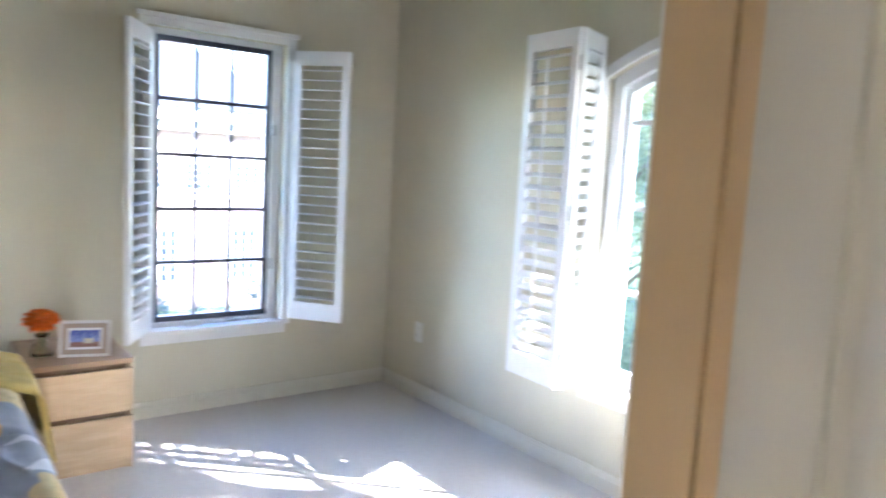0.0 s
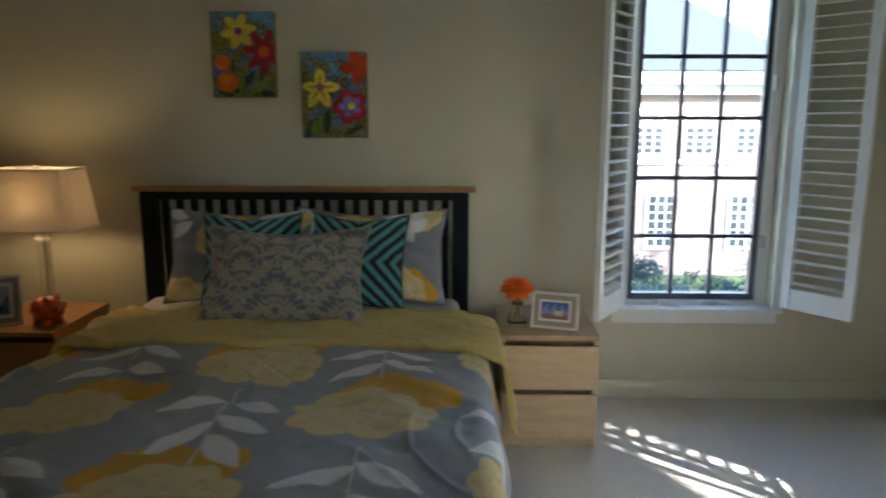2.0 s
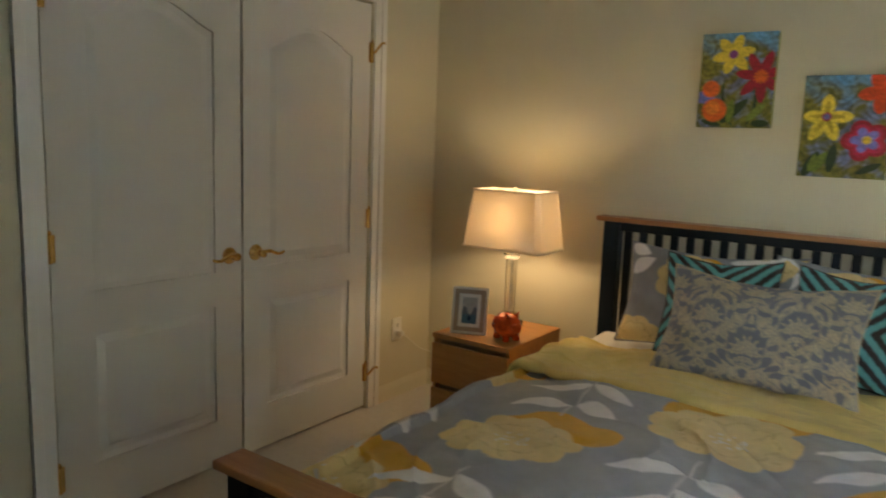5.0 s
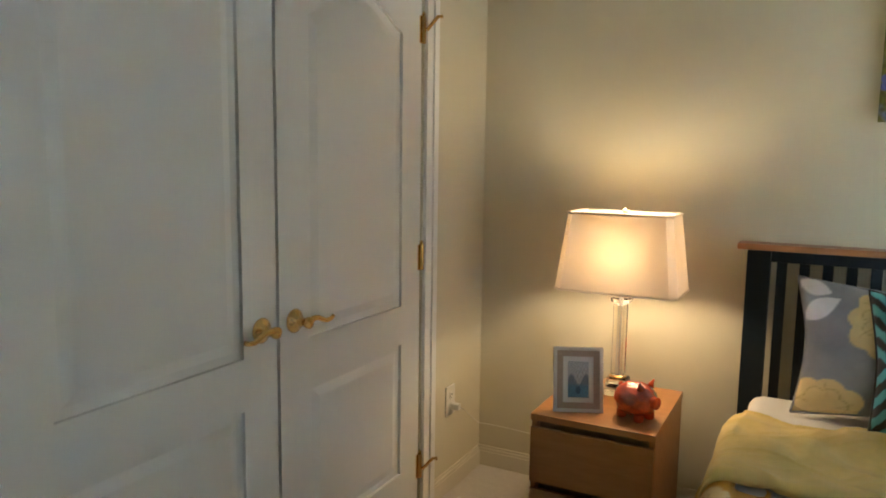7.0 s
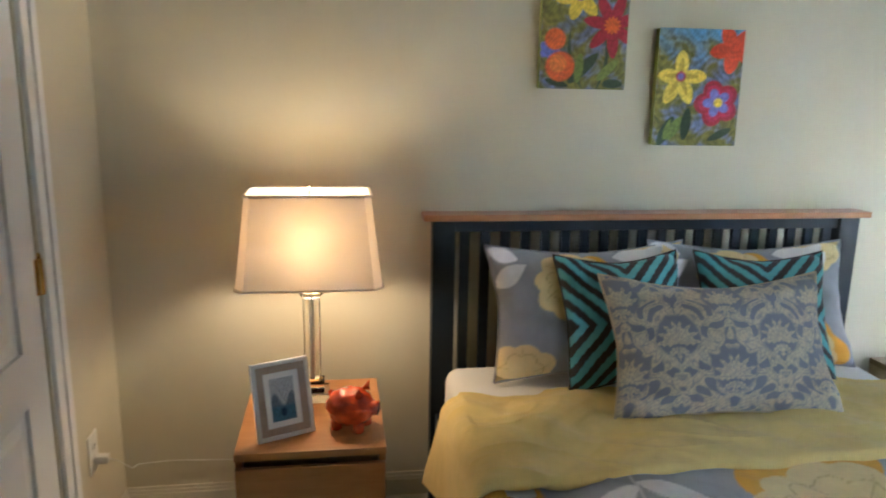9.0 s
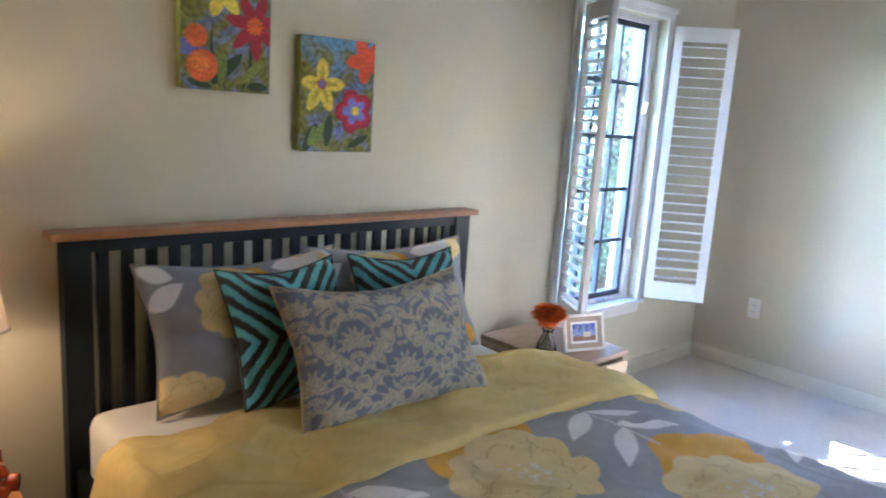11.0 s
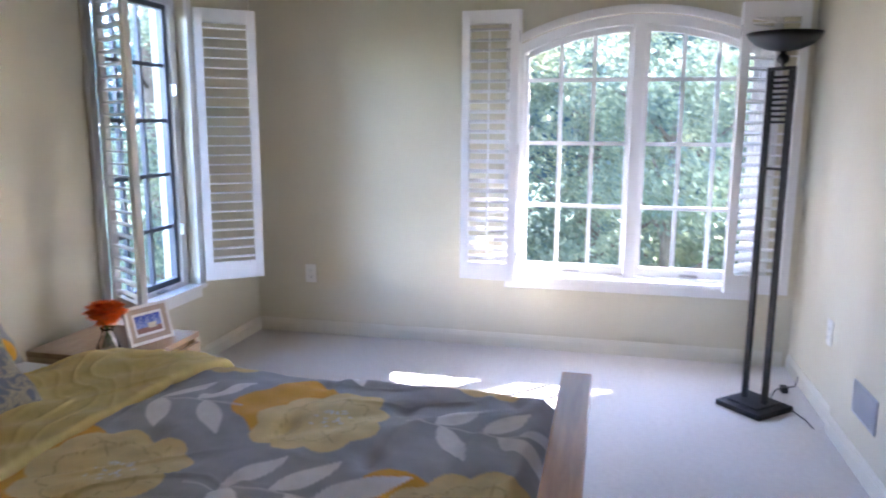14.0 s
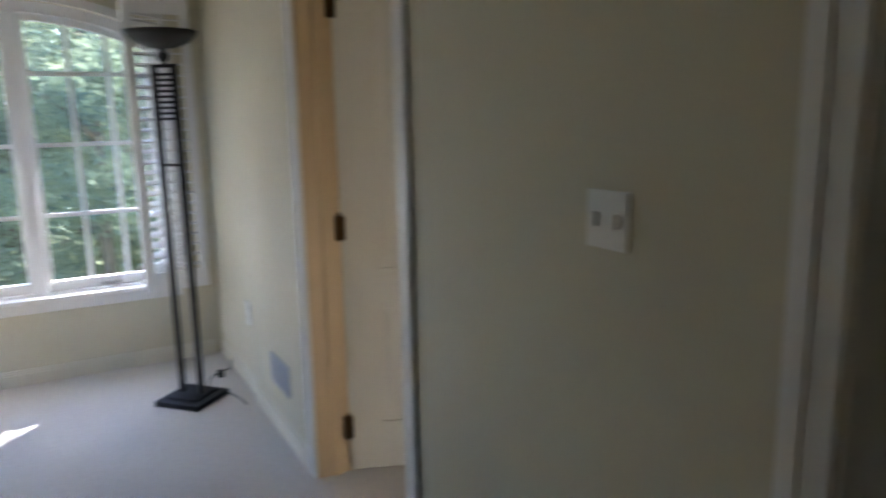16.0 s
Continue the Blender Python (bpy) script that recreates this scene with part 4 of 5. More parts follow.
def painting_one(x, y):
    c = ground_paint(x, y, 0.40)
    for p, q, w, col, b in (((0.15, 0.0), (0.1, 0.2), 0.006, DGR, 0.02), ((0.1, 0.02), (0.2, 0.12), 0.02, DGR, 0.0), ((0.2, 0.0), (0.22, 0.2), 0.006, DGR, -0.02), ((0.13, 0.02), (0.14, 0.12), 0.016, GRN, 0), ((0.2, 0.03), (0.27, 0.1), 0.016, (0.2, 0.25, 0.04), 0), ((0.02, 0.03), (0.1, 0.01), 0.012, DGR, 0), ((0.22, 0.02), (0.29, 0.02), 0.016, DGR, 0)):
        c = stroke(c, x, y, p, q, w, col, b)
    for k in range(6):
        a = k * math.pi / 3 + 0.2
        c = stroke(c, x, y, (0.13, 0.31), (0.13 + 0.085 * math.cos(a), 0.31 + 0.085 * math.sin(a)), 0.022, YEL)
    c = blob(c, x, y, 0.13, 0.31, 0.018, (0.25, 0.05, 0.25))
    for k in range(7):
        a = k * 2 * math.pi / 7 + 0.3
        c = stroke(c, x, y, (0.245, 0.215), (0.245 + 0.1 * math.cos(a), 0.215 + 0.11 * math.sin(a)), 0.02, RED)
    c = blob(c, x, y, 0.245, 0.215, 0.03, ORG, 12)
    c = blob(c, x, y, 0.03, 0.13, 0.035, BLU, 5)
    c = blob(c, x, y, 0.05, 0.165, 0.036, ORG)
    c = blob(c, x, y, 0.07, 0.075, 0.05, ORG)
    c = blob(c, x, y, 0.062, 0.085, 0.03, (0.8, 0.22, 0.02))
    return brush(c, x, y)


def painting_two(x, y):
    c = ground_paint(x, y, 0.40)
    for p, q, w, col, b in (((0.02, 0.0), (0.07, 0.1), 0.02, DGR, 0), ((0.05, 0.02), (0.1, 0.1), 0.018, GRN, 0), ((0.11, 0.02), (0.12, 0.13), 0.018, DGR, 0), ((0.2, 0.02), (0.28, 0.06), 0.014, DGR, 0), ((0.06, 0.09), (0.04, 0.02), 0.01, GRN, 0)):
        c = stroke(c, x, y, p, q, w, col, b)
    for a, ln in ((1.55, 0.088), (0.02, 0.09), (3.1, 0.08), (4.2, 0.105), (5.1, 0.1)):
        c = stroke(c, x, y, (0.085, 0.238), (0.085 + ln * math.cos(a), 0.238 + ln * math.sin(a)), 0.024, YEL)
        c = stroke(c, x, y, (0.085, 0.238), (0.085 + 0.7 * ln * math.cos(a), 0.238 + 0.7 * ln * math.sin(a)), 0.008, (0.5, 0.36, 0.02))
    c = blob(c, x, y, 0.085, 0.238, 0.018, (0.4, 0.06, 0.06))
    c = blob(c, x, y, 0.085, 0.238, 0.011, (0.2, 0.17, 0.5))
    for k in range(5):
        a = k * 2 * math.pi / 5 + 0.8
        c = stroke(c, x, y, (0.265, 0.335), (0.265 + 0.085 * math.cos(a), 0.335 + 0.085 * math.sin(a)), 0.026, (0.7, 0.07, 0.01))
    c = blob(c, x, y, 0.22, 0.148, 0.082, RED, 5, 0.25, 0.6)
    c = blob(c, x, y, 0.22, 0.148, 0.066, (0.5, 0.02, 0.07), 5, 0.3, 0.6)
    c = blob(c, x, y, 0.22, 0.15, 0.05, (0.2, 0.2, 0.6), 5, 0.45, 0.6)
    c = blob(c, x, y, 0.225, 0.15, 0.016, YEL)
    return brush(c, x, y)


def canvas(name, x0, x1, z0, z1, color, label):
    w, h, d = x1 - x0, z1 - z0, 0.034
    p = thing(name, Matrix.Translation((x0, -0.002, z0)), label, "painting", "flower paintings")
    part("stretcher", boxes((0.002, w - 0.002, -d + 0.002, 0, 0.002, h - 0.002), bevel=0.002), mat("canvas_edge", (0.3, 0.32, 0.06), 0.7, vary=0.3, vary_scale=20), p, "painted canvas edge")
    grid_part("canvas", 120, 150, lambda u, v: np.stack([u * w, np.full_like(u, -d - 0.0005), v * h], 1), lambda u, v: color(u * 0.30, v * 0.40), PRINT, p, "bright painted flowers")


canvas("painting", -3.375, -3.080, 1.458, 1.840, painting_one, "canvas painting of yellow, red and orange flowers")
canvas("painting", -2.968, -2.662, 1.275, 1.663, painting_two, "canvas painting of a yellow and a red flower")


# ---- photo frames ----
def photo_lake(x, y):
    c = np.tile(np.array((0.5, 0.52, 0.55)), (len(x), 1))
    c = paint(c, soft(0.5 + 0.15 * np.sin(x * 9) - y, 0.08), np.array((0.16, 0.2, 0.26)))
    c = paint(c, soft(0.35 - y, 0.1) * 0.7, np.array((0.03, 0.16, 0.3)))
    n1 = np.sin(x * 40 + 5 * np.sin(y * 30)) * np.sin(y * 55 + 3 * x)
    c = paint(c, (n1 > 0.35) * 0.6, np.array((0.05, 0.06, 0.07)))
    return paint(c, soft(0.12 - np.hypot(x - 0.5, (y - 0.2) * 1.2), 0.05), np.array((0.01, 0.04, 0.1)))


def photo_sea(x, y):
    t = np.clip((y - 0.4) / 0.6, 0, 1)[:, None]
    c = np.array((0.2, 0.28, 0.6)) * (1 - t) + np.array((0.02, 0.05, 0.4)) * t
    n1 = np.sin(x * 21 + 4 * np.sin(y * 12)) * np.sin(y * 30 + 2 * x)
    c = paint(c, (n1 > 0.2) * 0.55 * (y > 0.3), np.array((0.5, 0.55, 0.75)))
    c = paint(c, soft(0.3 - y, 0.05), np.array((0.3, 0.17, 0.14)))
    return paint(c, (np.abs(x - 0.62) < 0.16) * (y > 0.22) * (y < 0.52), np.array((0.62, 0.58, 0.45)))


def photo_frame(name, m, w, h, pic, label, mount):
    """An easel frame that leans back; its foot's front edge is at the origin, its face to -y."""
    f = thing(name, m, label, "photo frame", "photo frames")
    b, t = 0.012, 0.014
    part("frame", boxes((-w / 2, -w / 2 + b, 0, t, 0, h), (w / 2 - b, w / 2, 0, t, 0, h), (-w / 2 + b, w / 2 - b, 0, t, 0, b), (-w / 2 + b, w / 2 - b, 0, t, h - b, h), bevel=0.002), FRAMEW, f, "white painted edge")
    i = 0.032
    part("border", boxes((-w / 2 + b, -w / 2 + i, 0.003, 0.012, b, h - b), (w / 2 - i, w / 2 - b, 0.003, 0.012, b, h - b), (-w / 2 + i, w / 2 - i, 0.003, 0.012, b, i), (-w / 2 + i, w / 2 - i, 0.003, 0.012, h - i, h - b)), LINEN, f, "beige woven border")
    part("mount", boxes((-w / 2 + i, w / 2 - i, 0.006, 0.011, i, h - i)), PAPER, f, "white card mount")
    j = i + mount
    grid_part("photo", 60, 60, lambda u, v: np.stack([-w / 2 + j + u * (w - 2 * j), np.full_like(u, 0.0052), j + v * (h - 2 * j)], 1), pic, PHOTO, f, "printed landscape photo")
    part("back_board", boxes((-w / 2 + 0.004, w / 2 - 0.004, t, t + 0.004, 0.004, h - 0.004)), GROOVE, f)
    bm = boxes((-0.02, 0.02, 0, 0.003, 0, h * 0.62))
    part("easel_strut", bm, GROOVE, f, "", False, Matrix.Translation((0, t + 0.004, h * 0.62)) @ pose(0, 0, 0, 26) @ Matrix.Translation((0, 0, -h * 0.62)))
    return f


NT = 0.496
photo_frame("photo_frame", Matrix.Translation((-1.84, -0.495, NT)) @ pose(0, 0, 0, 0, 0, -18) @ pose(0, 0, 0, -15), 0.20, 0.155, photo_sea, "white and beige frame with a blue seaside photo", 0.01)
photo_frame("photo_frame", Matrix.Translation((-4.18, -0.51, NT)) @ pose(0, 0, 0, 0, 0, 24) @ pose(0, 0, 0, -15), 0.165, 0.215, photo_lake, "white and beige upright frame with a mountain lake photo", 0.016)


# ---- flower in a vase ----
va = thing("vase", Matrix.Translation((-1.985, -0.40, NT)), "small clear glass vase with an orange gerbera", "vase")
part("glass", lathe([(0.042, 0.0), (0.043, 0.008), (0.038, 0.03), (0.022, 0.065), (0.021, 0.085), (0.027, 0.092), (0.025, 0.092), (0.0185, 0.08), (0.0195, 0.066), (0.035, 0.03), (0.039, 0.01), (0.036, 0.006)], 24), CRYSTAL, va, "clear glass", True)
bm = bmesh.new()
for k in range(4):
    a = k * 1.57 + 0.4
    tube(bm, [(0.02 * math.cos(a), 0.02 * math.sin(a), 0.012), (0.003, 0.002, 0.08), (0.02 * math.cos(a), 0.02 * math.sin(a), 0.13)], 0.0022, 6)
part("stem", bm, STEM, va)
bm = bmesh.new()
for b in range(4):
    a0 = b * 1.57 + 0.4
    cx, cy, cz = 0.016 * math.cos(a0), 0.016 * math.sin(a0), 0.148 + 0.014 * (b % 2)
    for ring_, r, lift, count in ((4, 0.056, -0.7, 16), (0, 0.074, -0.05, 20), (1, 0.068, 0.35, 18), (2, 0.057, 0.75, 14), (3, 0.044, 1.1, 9)):
        for k in range(count):
            a = 2 * math.pi * k / count + ring_ * 0.3 + b
            d = Vector((math.cos(a) * math.cos(lift), math.sin(a) * math.cos(lift), math.sin(lift)))
            s_ = Vector((-math.sin(a), math.cos(a), 0))
            o = Vector((cx, cy, cz))
            q = [o + d * 0.004, o + d * r * 0.6 + s_ * 0.009, o + d * r + Vector((0, 0, -0.006)), o + d * r * 0.6 - s_ * 0.009]
            bm.faces.new([bm.verts.new(p) for p in q])
part("petals", bm, ORANGE, va, "orange gerbera petals")

# ---- orange pig bank ----
pig = thing("piggy_bank", Matrix.Translation((-4.005, -0.46, NT)) @ pose(0, 0, 0, 0, 0, -25), "glossy crinkled orange-red ceramic piggy bank on the nightstand", "piggy bank")
bm = bmesh.new()
bmesh.ops.create_uvsphere(bm, u_segments=36, v_segments=24, radius=0.06)
for v in bm.verts:   # crinkled, hand-modelled clay
    p = v.co
    v.co = p * (1 + 0.045 * math.sin(95 * p.x + 3 * math.sin(80 * p.z)) * math.sin(110 * p.y + 60 * p.z) + 0.03 * math.sin(190 * p.z + 120 * p.x))
bmesh.ops.scale(bm, vec=(1.18, 1.06, 0.92), verts=bm.verts)
bmesh.ops.translate(bm, vec=(0, 0, 0.064), verts=bm.verts)
part("body", bm, GLAZE, pig, "", True)
for sx_, sy_ in ((1, 1), (1, -1), (-1, 1), (-1, -1)):
    part("leg", lathe([(0.014, 0), (0.017, 0.004), (0.016, 0.026)], 12, sx_ * 0.034, sy_ * 0.027), GLAZE, pig, "", True)
part("snout", tube(bmesh.new(), [(0.05, 0, 0.068), (0.078, 0, 0.068), (0.082, 0, 0.068)], 0.02, 14), GLAZE, pig, "", True)
for sy_ in (1, -1):
    part("ear", tube(bmesh.new(), [(0.035, sy_ * 0.024, 0.108), (0.036, sy_ * 0.03, 0.118), (0.04, sy_ * 0.036, 0.132)], 0.013, 8, 0.002), GLAZE, pig, "", True)
part("tail", tube(bmesh.new(), [(-0.058, 0, 0.08), (-0.068, 0.004, 0.088), (-0.066, -0.004, 0.098), (-0.06, 0.003, 0.103)], 0.004, 6), GLAZE, pig, "", True)

# ---- table lamp ----
lamp = thing("table_lamp", Matrix.Translation((-4.118, -0.245, NT)), "crystal table lamp, lit, with a white rectangular shade", "lamp")
part("base", boxes((-0.05, 0.05, -0.05, 0.05, 0, 0.028), (-0.036, 0.036, -0.036, 0.036, 0.028, 0.06), bevel=0.004), CRYSTAL, lamp, "clear crystal base")
part("collar", lathe([(0.03, 0.0605), (0.03, 0.066), (0.02, 0.07)], 20), BRASS, lamp, "brass collar", True)
part("column", lathe([(0.026, 0.0705), (0.026, 0.325)], 8), CRYSTAL, lamp, "faceted crystal column")
part("rod", lathe([(0.004, 0.071), (0.004, 0.50)], 8), STEEL, lamp)
part("capital", lathe([(0.02, 0.326), (0.036, 0.335), (0.042, 0.348), (0.036, 0.362), (0.02, 0.37)], 10), CRYSTAL, lamp, "cut crystal collar")
part("socket", lathe([(0.018, 0.371), (0.018, 0.43), (0.014, 0.435)], 16), BRASS, lamp)
part("bulb", lathe([(0.013, 0.436), (0.018, 0.46), (0.03, 0.50), (0.03, 0.52), (0.02, 0.545), (0.004, 0.552)], 16), BULB, lamp, "lit warm bulb", True)
bpy.data.objects["bulb"].visible_shadow = False


def shade_ring(hw, hd, z, cut):
    return [(-hw + cut, -hd, z), (hw - cut, -hd, z), (hw, -hd + cut, z), (hw, hd - cut, z), (hw - cut, hd, z), (-hw + cut, hd, z), (-hw, hd - cut, z), (-hw, -hd + cut, z)]


bm = bmesh.new()
lo, hi = [[bm.verts.new(p) for p in shade_ring(*q)] for q in ((0.21, 0.132, 0.381, 0.025), (0.178, 0.104, 0.648, 0.02))]
for k in range(8):
    bm.faces.new((lo[k], lo[(k + 1) % 8], hi[(k + 1) % 8], hi[k]))
sh = part("shade", bm, SHADE, lamp, "white fabric shade")
so = sh.modifiers.new("thickness", "SOLIDIFY")
so.thickness = 0.002
for q in ((0.211, 0.133, 0.381, 0.025), (0.179, 0.105, 0.648, 0.02)):
    pts = shade_ring(*q)
    part("trim_band", tube(bmesh.new(), pts + pts[:1], 0.004, 6), SHADE, sh)
part("finial", lathe([(0.003, 0.62), (0.003, 0.645), (0.009, 0.649), (0.009, 0.659), (0.004, 0.667)], 12), CRYSTAL, lamp, "", True)
part("spider", boxes((-0.178, 0.178, -0.0015, 0.0015, 0.637, 0.640)), STEEL, lamp)

# ---- torchiere floor lamp ----
fl = thing("floor_lamp", Matrix.Translation((-0.69, -2.975, 0)) @ pose(0, 0, 0, 0, 0, 42), "black twin-post torchiere floor lamp, switched off", "floor lamp")
part("base", boxes((-0.125, 0.125, -0.125, 0.125, 0, 0.028), (-0.085, 0.085, -0.085, 0.085, 0.028, 0.04), bevel=0.005), BLACK, fl, "square black base")
for s_ in (-1, 1):
    part("post", boxes((s_ * 0.055 - 0.013, s_ * 0.055 + 0.013, -0.011, 0.011, 0.04, 1.605), bevel=0.002), BLACK, fl)
for z in (1.163, 1.375, 1.40, 1.425, 1.45, 1.475, 1.50, 1.525, 1.55, 1.575):
    part("crossbar", boxes((-0.042, 0.042, -0.008, 0.008, z - 0.006, z + 0.006)), BLACK, fl)
part("top_bar", boxes((-0.068, 0.068, -0.011, 0.011, 1.605, 1.62)), BLACK, fl)
part("knob", lathe([(0.012, 1.62), (0.012, 1.631), (0.024, 1.641), (0.028, 1.655), (0.024, 1.669), (0.012, 1.677), (0.012, 1.688)], 20), BLACK, fl, "", True)
part("bowl", lathe([(0.02, 1.688), (0.07, 1.696), (0.12, 1.716), (0.148, 1.744), (0.160, 1.766), (0.156, 1.766), (0.143, 1.744), (0.115, 1.722), (0.07, 1.704), (0.02, 1.698)], 40), BLACK, fl, "black metal uplight bowl", True)
bm = bmesh.new()
tube(bm, [(-0.62, -3.06, 0.02), (-0.56, -3.09, 0.045), (-0.50, -3.12, 0.04), (-0.44, -3.17, 0.03), (-0.38, -3.23, 0.02), (-0.34, -3.25, 0.06)], 0.0035, 6)
tube(bm, [(-0.62, -3.06, 0.012), (-0.68, -3.14, 0.006), (-0.80, -3.18, 0.005), (-0.9, -3.19, 0.005)], 0.003, 6)
box(bm, -0.46, -0.41, -3.18, -3.15, 0.004, 0.034)
tagged(part("power_cord", bm, CABLE), "black power cord with inline switch on the carpet", "cord")


# ---- wall plates and vent ----
def plate(name, m, w, h, label, kind_):
    """A wall plate, its face to -y, its middle at the origin."""
    p = thing(name, m, label, kind_)
    part("cover", boxes((-w / 2, w / 2, -0.006, 0, -h / 2, h / 2), bevel=0.002), PLASTIC, p)
    return p


def sockets(p):
    for z in (-0.021, 0.021):
        part("socket", lathe([(0.016, 0.0), (0.016, 0.002)], 16), PLASTIC, p, "", False, Matrix.Translation((0, -0.0062, z)) @ pose(0, 0, 0, 90))
        part("slot", boxes((-0.0075, -0.0055, -0.0092, -0.0085, z - 0.003, z + 0.007), (0.0055, 0.0075, -0.0092, -0.0085, z - 0.003, z + 0.006), (-0.002, 0.002, -0.0092, -0.0085, z - 0.011, z - 0.007)), SLOT, p)


o_e = plate("outlet", Matrix.Translation((-0.001, -0.375, 0.398)) @ pose(0, 0, 0, 0, 0, -90), 0.075, 0.12, "white duplex wall outlet", "outlet")
sockets(o_e)
o_w = plate("outlet", Matrix.Translation((W + 0.001, -0.292, 0.372)) @ pose(0, 0, 0, 0, 0, 90), 0.075, 0.12, "white duplex wall outlet with a plug", "outlet")
sockets(o_w)
pl = thing("plug", Matrix.Translation((W + 0.012, -0.292, 0.351)), "pinkish white plug with cord in the outlet", "plug")
part("body", boxes((0, 0.035, -0.014, 0.014, -0.012, 0.012), bevel=0.004), PLASTIC, pl)
part("cord", tube(bmesh.new(), [(0.035, 0, 0), (0.06, 0.0, -0.01), (0.07, 0.1, -0.09), (0.06, 0.2, -0.13), (0.15, 0.27, -0.16), (0.4, 0.285, -0.18)], 0.0015, 6), PLASTIC, pl)
o_s = plate("outlet", Matrix.Translation((-0.72, S - 0.024, 0.41)) @ pose(0, 0, 0, 0, 0, 180), 0.075, 0.12, "cream duplex wall outlet", "outlet")
sockets(o_s)
sw = plate("light_switch", Matrix.Translation((-3.36, S + 0.001, 1.203)) @ pose(0, 0, 0, 0, 0, 180), 0.098, 0.098, "white double rocker light switch", "switch")
for x in (-0.024, 0.024):
    part("toggle", boxes((x - 0.005, x + 0.005, -0.016, -0.006, -0.012, 0.012), bevel=0.002), PLASTIC, sw)
ve = thing("wall_vent", Matrix.Translation((-1.318, S + 0.001, 0.283)) @ pose(0, 0, 0, 0, 0, 180) @ Matrix.Diagonal((0.82, 1, 0.8, 1)), "grey painted louvred wall vent above the baseboard", "vent")
part("frame", boxes((-0.16, 0.16, -0.006, 0, -0.085, -0.07), (-0.16, 0.16, -0.006, 0, 0.07, 0.085), (-0.16, -0.145, -0.006, 0, -0.07, 0.07), (0.145, 0.16, -0.006, 0, -0.07, 0.07), bevel=0.001), VENTM, ve)
part("backing", boxes((-0.145, 0.145, -0.0005, 0, -0.07, 0.07)), SLOT, ve)
for k in range(11):
    part("slat", boxes((-0.145, 0.145, -0.005, -0.0015, -0.066 + k * 0.0125, -0.058 + k * 0.0125)), VENTM, ve)
for z, q in ((0.18, 1), (1.76, 1)):
    tagged(part("door_stop", tube(bmesh.new(), [(W + 0.012, CY1 + 0.002, z), (W + 0.05, CY1 + 0.012, z + 0.045), (W + 0.065, CY1 + 0.02, z + 0.045)], 0.006, 8), BRASS), "brass hinge-pin door stop", "door stop")

# ---- outdoors ----
GZ = -4.5
structure("ground", boxes((-500, 500, -500, 600, GZ - 0.2, GZ)), GRASS, "green lawn outside the windows", "lawn")

ho = thing("house", Matrix.Translation((0, 22.7, GZ)), "long brick house with arched upper windows across the lawn", "house")
x0, x1, yb, eave = -16.0, 10.0, 9.0, 6.95
part("wall", boxes((x0, x1, 0.3, yb, 0, eave)), BRICKM, ho, "pale red brick")
part("cornice", boxes((x0 - 0.3, x1 + 0.3, -0.35, yb + 0.3, eave, eave + 0.45), (x0 - 0.1, x1 + 0.1, -0.05, yb, eave - 0.35, eave)), TRIM, ho, "white cornice")
bm = bmesh.new()
vs = [bm.verts.new(p) for p in ((x0 - 0.4, -0.45, eave + 0.46), (x1 + 0.4, -0.45, eave + 0.46), (x1 + 0.4, yb + 0.4, eave + 0.46), (x0 - 0.4, yb + 0.4, eave + 0.46), (x0 + 4.4, yb / 2, eave + 4.2), (x1 - 4.4, yb / 2, eave + 4.2))]
for q in ((0, 1, 5, 4), (1, 2, 5), (2, 3, 4, 5), (3, 0, 4), (3, 2, 1, 0)):
    bm.faces.new([vs[i] for i in q])
part("roof", bm, SLATE, ho, "grey slate hipped roof")
part("belt_course", boxes((x0 - 0.05, x1 + 0.05, 0.22, 0.3, 4.12, 4.3)), TRIM, ho, "white stone band between the storeys")
UPPER = [(8.32 - 1.83 * k, 4.5, 5.45, 0.52, True) for k in range(13)]
LOWER = [(8.25 - 3.0 * k, 1.1, 3.0, 0.48, False) for k in range(8)]
for cx, z0, z1, hw, fan in UPPER + LOWER:
    w_ = part("window", boxes((cx - hw - 0.08, cx + hw + 0.08, 0.2, 0.3, z0 - 0.12, z1 + 0.1)), TRIM, ho, "white multi-pane window")
    rows = 4 if fan else 6
    part("pane", boxes(*[(cx - hw + hw * 2 * a / 3 + 0.03, cx - hw + hw * 2 * (a + 1) / 3 - 0.03, 0.18, 0.2, z0 + (z1 - z0) * b / rows + 0.03, z0 + (z1 - z0) * (b + 1) / rows - 0.03) for a in range(3) for b in range(rows)]), DARKGLASS, w_)
    if fan:
        bm = bmesh.new()
        for k in range(12):
            a0, a1 = math.pi * k / 12, math.pi * (k + 1) / 12
            q = [bm.verts.new((cx + rr * math.cos(a), 0.17, z1 + 0.12 + rr * math.sin(a))) for rr, a in ((hw - 0.06, a0), (hw + 0.12, a0), (hw + 0.12, a1), (hw - 0.06, a1))]
            bm.faces.new(q)
        for k in range(1, 8):
            a = math.pi * k / 8
            tube(bm, [(cx, 0.17, z1 + 0.12), (cx + hw * math.cos(a), 0.17, z1 + 0.12 + hw * math.sin(a))], 0.022, 5)
        part("fanlight", bm, TRIM, w_, "white fan-shaped arch")


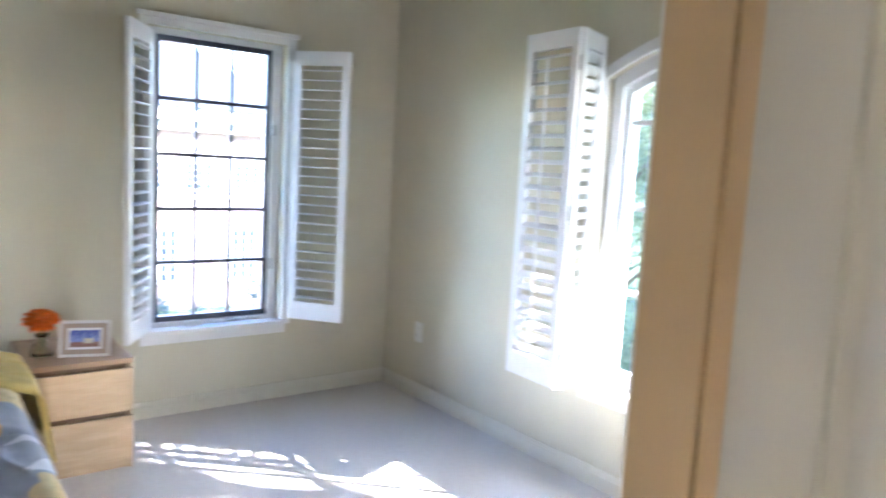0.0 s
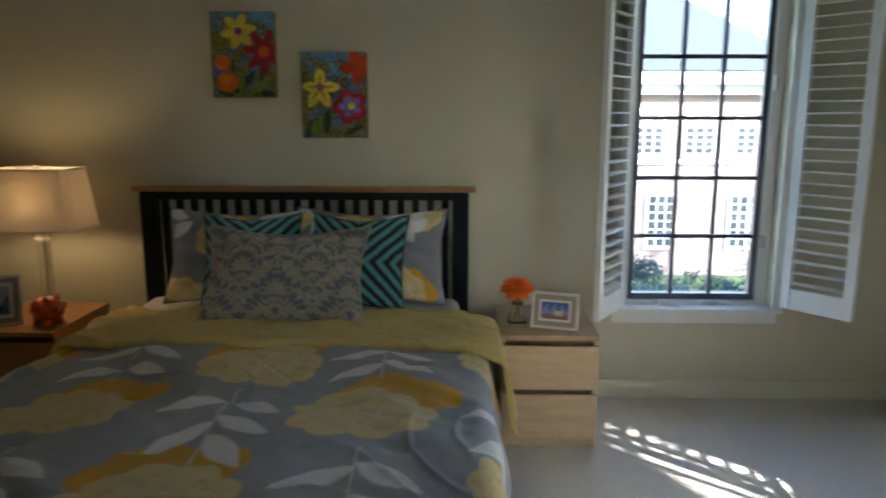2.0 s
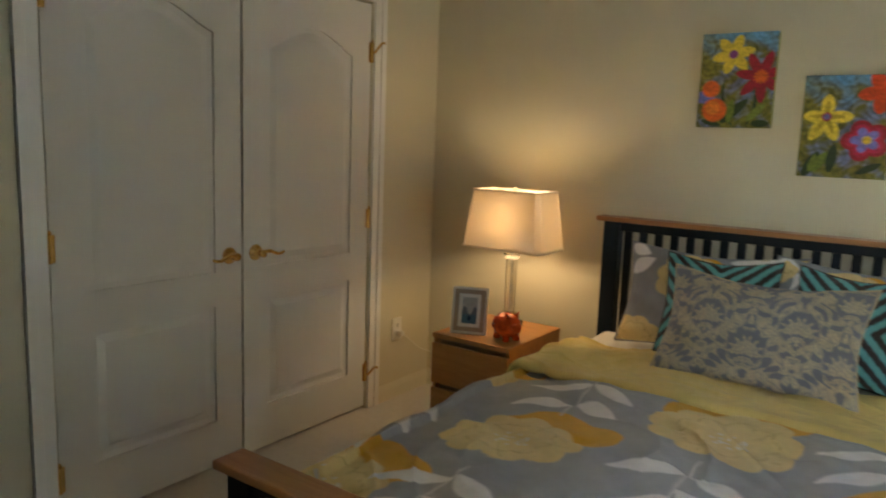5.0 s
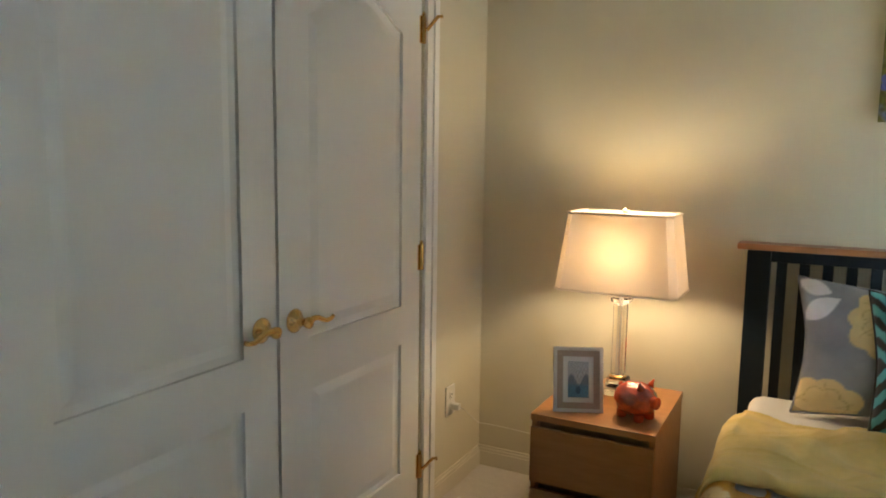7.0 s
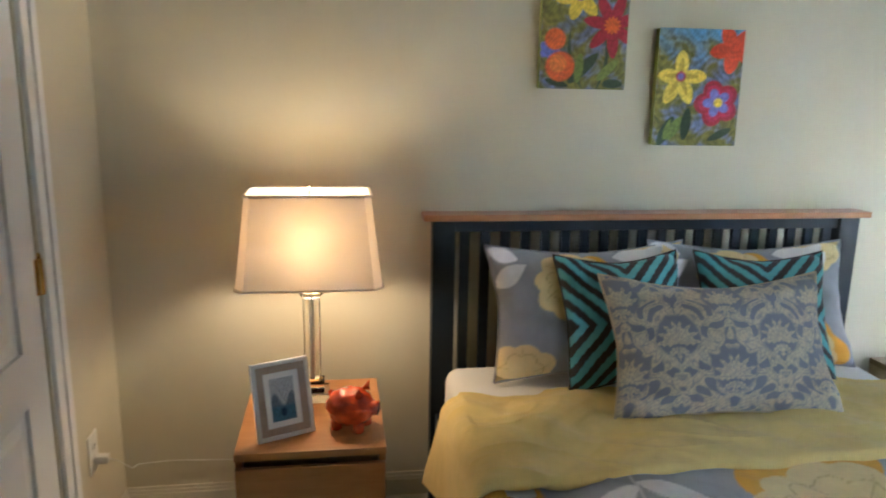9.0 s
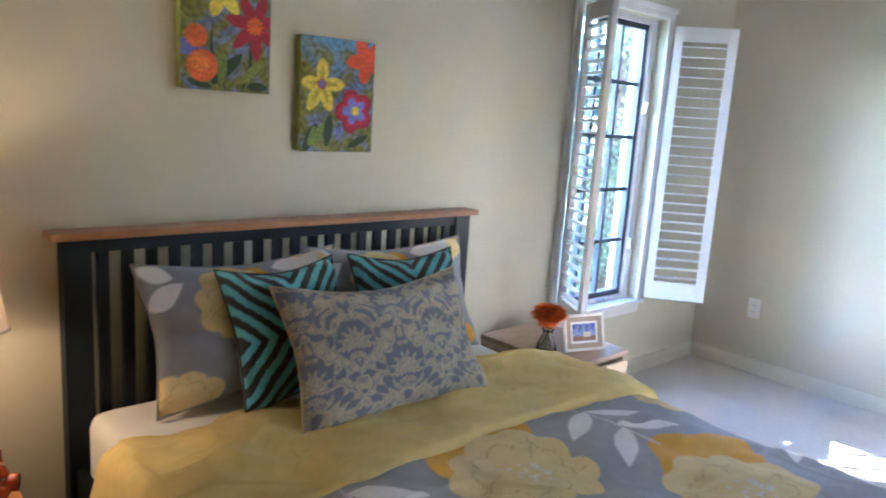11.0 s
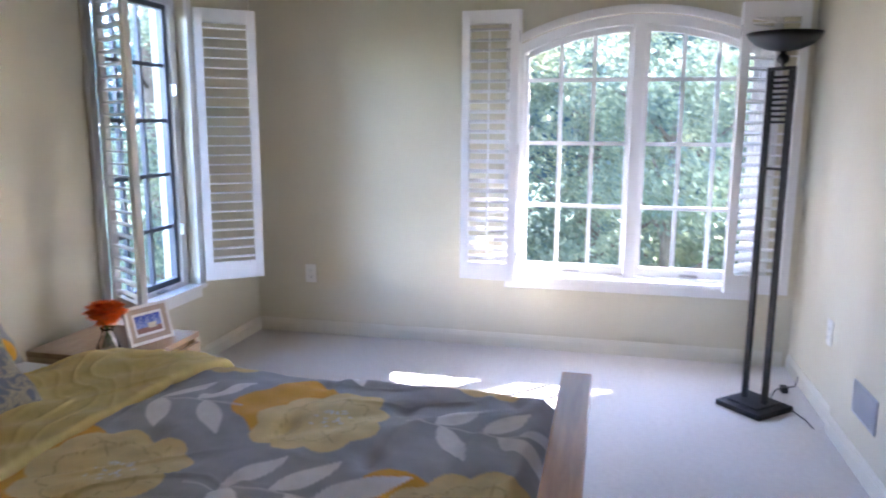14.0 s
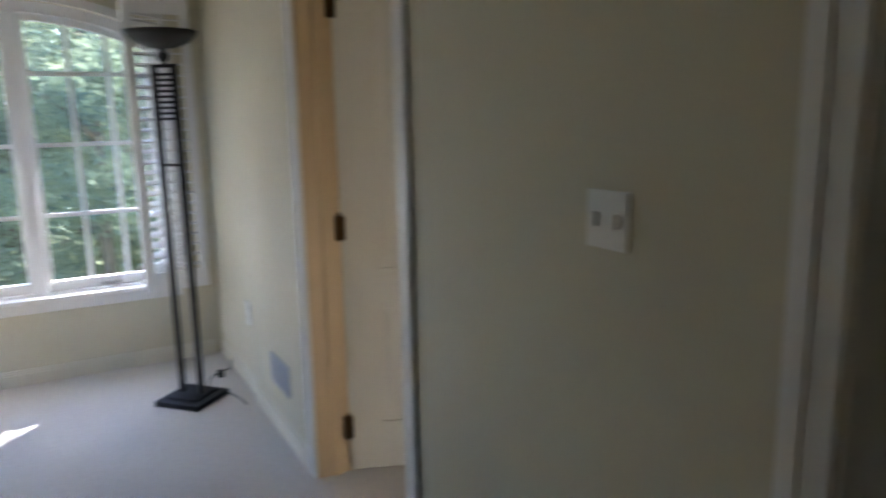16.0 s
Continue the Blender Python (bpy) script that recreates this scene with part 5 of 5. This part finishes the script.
def foliage(bm, rng, centre, radii, count, size):
    c, r = np.array(centre), np.array(radii)
    for _ in range(count):
        d = rng.normal(size=3)
        d /= np.linalg.norm(d)
        p = Vector(c + d * r * (0.55 + 0.5 * rng.random()) * (1 + 0.18 * math.sin(5 * d[0] + 7 * d[1] + c[0])))
        n = Vector(rng.normal(size=3)).normalized()
        u = n.orthogonal().normalized()
        v = n.cross(u)
        s = size * (0.6 + 0.8 * rng.random())
        bm.faces.new([bm.verts.new(p + q) for q in (u * s, v * s * 0.5, -u * s, -v * s * 0.5)])


def tree(name, x, y, height, spread, seed, leafm, label, count=2600, size=0.16, low=0.35):
    rng = np.random.default_rng(seed)
    t = thing(name, Matrix.Translation((x, y, GZ)), label, "tree", "trees outside the windows")
    bm = tube(bmesh.new(), [(0, 0, -0.1), (0.06, 0.03, height * 0.3), (-0.04, 0.06, height * 0.6), (0.02, 0, height * 0.85)], 0.05 + height * 0.018, 9, 0.05)
    tops = []
    for k in range(9):
        a, z = k * 2.4 + seed, height * (low + (0.92 - low) * k / 9)
        q = (spread * (1.0 - 0.55 * k / 9) * math.cos(a), spread * (1.0 - 0.55 * k / 9) * math.sin(a), z + height * 0.1)
        tube(bm, [(0, 0, z - height * 0.05), (q[0] * 0.5, q[1] * 0.5, z + height * 0.04), q], 0.06, 6, 0.02)
        tops.append(q)
    part("trunk", bm, BARK, t, "rough brown trunk and limbs", True)
    bm = bmesh.new()
    for q in tops + [(0, 0, height * 0.95)]:
        for _ in range(3):
            o = rng.normal(size=3) * spread * 0.22
            foliage(bm, rng, (q[0] * 0.85 + o[0], q[1] * 0.85 + o[1], q[2] + o[2]), (spread * 0.36, spread * 0.36, spread * 0.26), count // 30, size)
    part("crown", bm, leafm, t, "leafy green crown")
    return t


rng = np.random.default_rng(9)
bm = bmesh.new()
for i in range(70):
    foliage(bm, rng, (31 + 6 * rng.random(), -34 + 68 * (i % 46) / 46, 2 + 15 * rng.random()), (3.6, 3.4, 3.2), 800, 0.28)
# The woods' dark blue-green is shade put into the leaf colour.
tagged(part("far_woods", bm, LEAF2), "dense woods beyond the lawn, shade put into their leaf colour", "woods", kind="stuff").location = (0, 0, GZ)
k = 0
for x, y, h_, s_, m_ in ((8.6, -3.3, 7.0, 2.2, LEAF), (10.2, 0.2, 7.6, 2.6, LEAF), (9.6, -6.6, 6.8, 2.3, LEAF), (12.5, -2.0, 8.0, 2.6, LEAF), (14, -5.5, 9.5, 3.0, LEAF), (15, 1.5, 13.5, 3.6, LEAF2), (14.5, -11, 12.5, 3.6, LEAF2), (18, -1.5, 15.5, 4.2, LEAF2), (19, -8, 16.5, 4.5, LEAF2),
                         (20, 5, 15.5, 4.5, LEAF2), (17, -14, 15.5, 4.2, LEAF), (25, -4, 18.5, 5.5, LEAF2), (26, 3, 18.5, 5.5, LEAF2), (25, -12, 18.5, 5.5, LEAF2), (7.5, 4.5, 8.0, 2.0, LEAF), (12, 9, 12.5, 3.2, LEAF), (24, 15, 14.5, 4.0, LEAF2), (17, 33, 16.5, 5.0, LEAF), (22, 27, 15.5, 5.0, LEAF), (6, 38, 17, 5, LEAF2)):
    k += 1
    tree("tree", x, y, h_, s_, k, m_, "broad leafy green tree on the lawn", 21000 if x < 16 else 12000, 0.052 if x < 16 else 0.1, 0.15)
# Added out of view: its crown keeps the high sun off the nightstand.
tree("tree", 9.2, -10.8, 15.2, 2.7, 77, LEAF, "tall leafy tree out of view, added to block high sun", 16000, 0.2, 0.80)
for k, (x, y, r) in enumerate(((2.9, 14.5, 1.2), (5.6, 17.0, 1.1), (0.6, 16, 1.0), (4.1, 20.5, 0.8), (7.6, 19, 1.2))):
    bu = thing("bush", Matrix.Translation((x, y, GZ)), "round garden bush in the shade-coloured leaves", "bush", "garden bushes")
    bm = tube(bmesh.new(), [(0, 0, -0.05), (0.02, 0, r * 0.5), (0, 0.03, r)], 0.05, 6, 0.02)
    part("trunk", bm, BARK, bu)
    bm = bmesh.new()
    rng = np.random.default_rng(50 + k)
    for _ in range(7):
        o = rng.normal(size=3) * r * 0.4
        foliage(bm, rng, (o[0], o[1], r * 0.8 + o[2] * 0.6), (r * 0.55, r * 0.55, r * 0.5), 170, 0.07)
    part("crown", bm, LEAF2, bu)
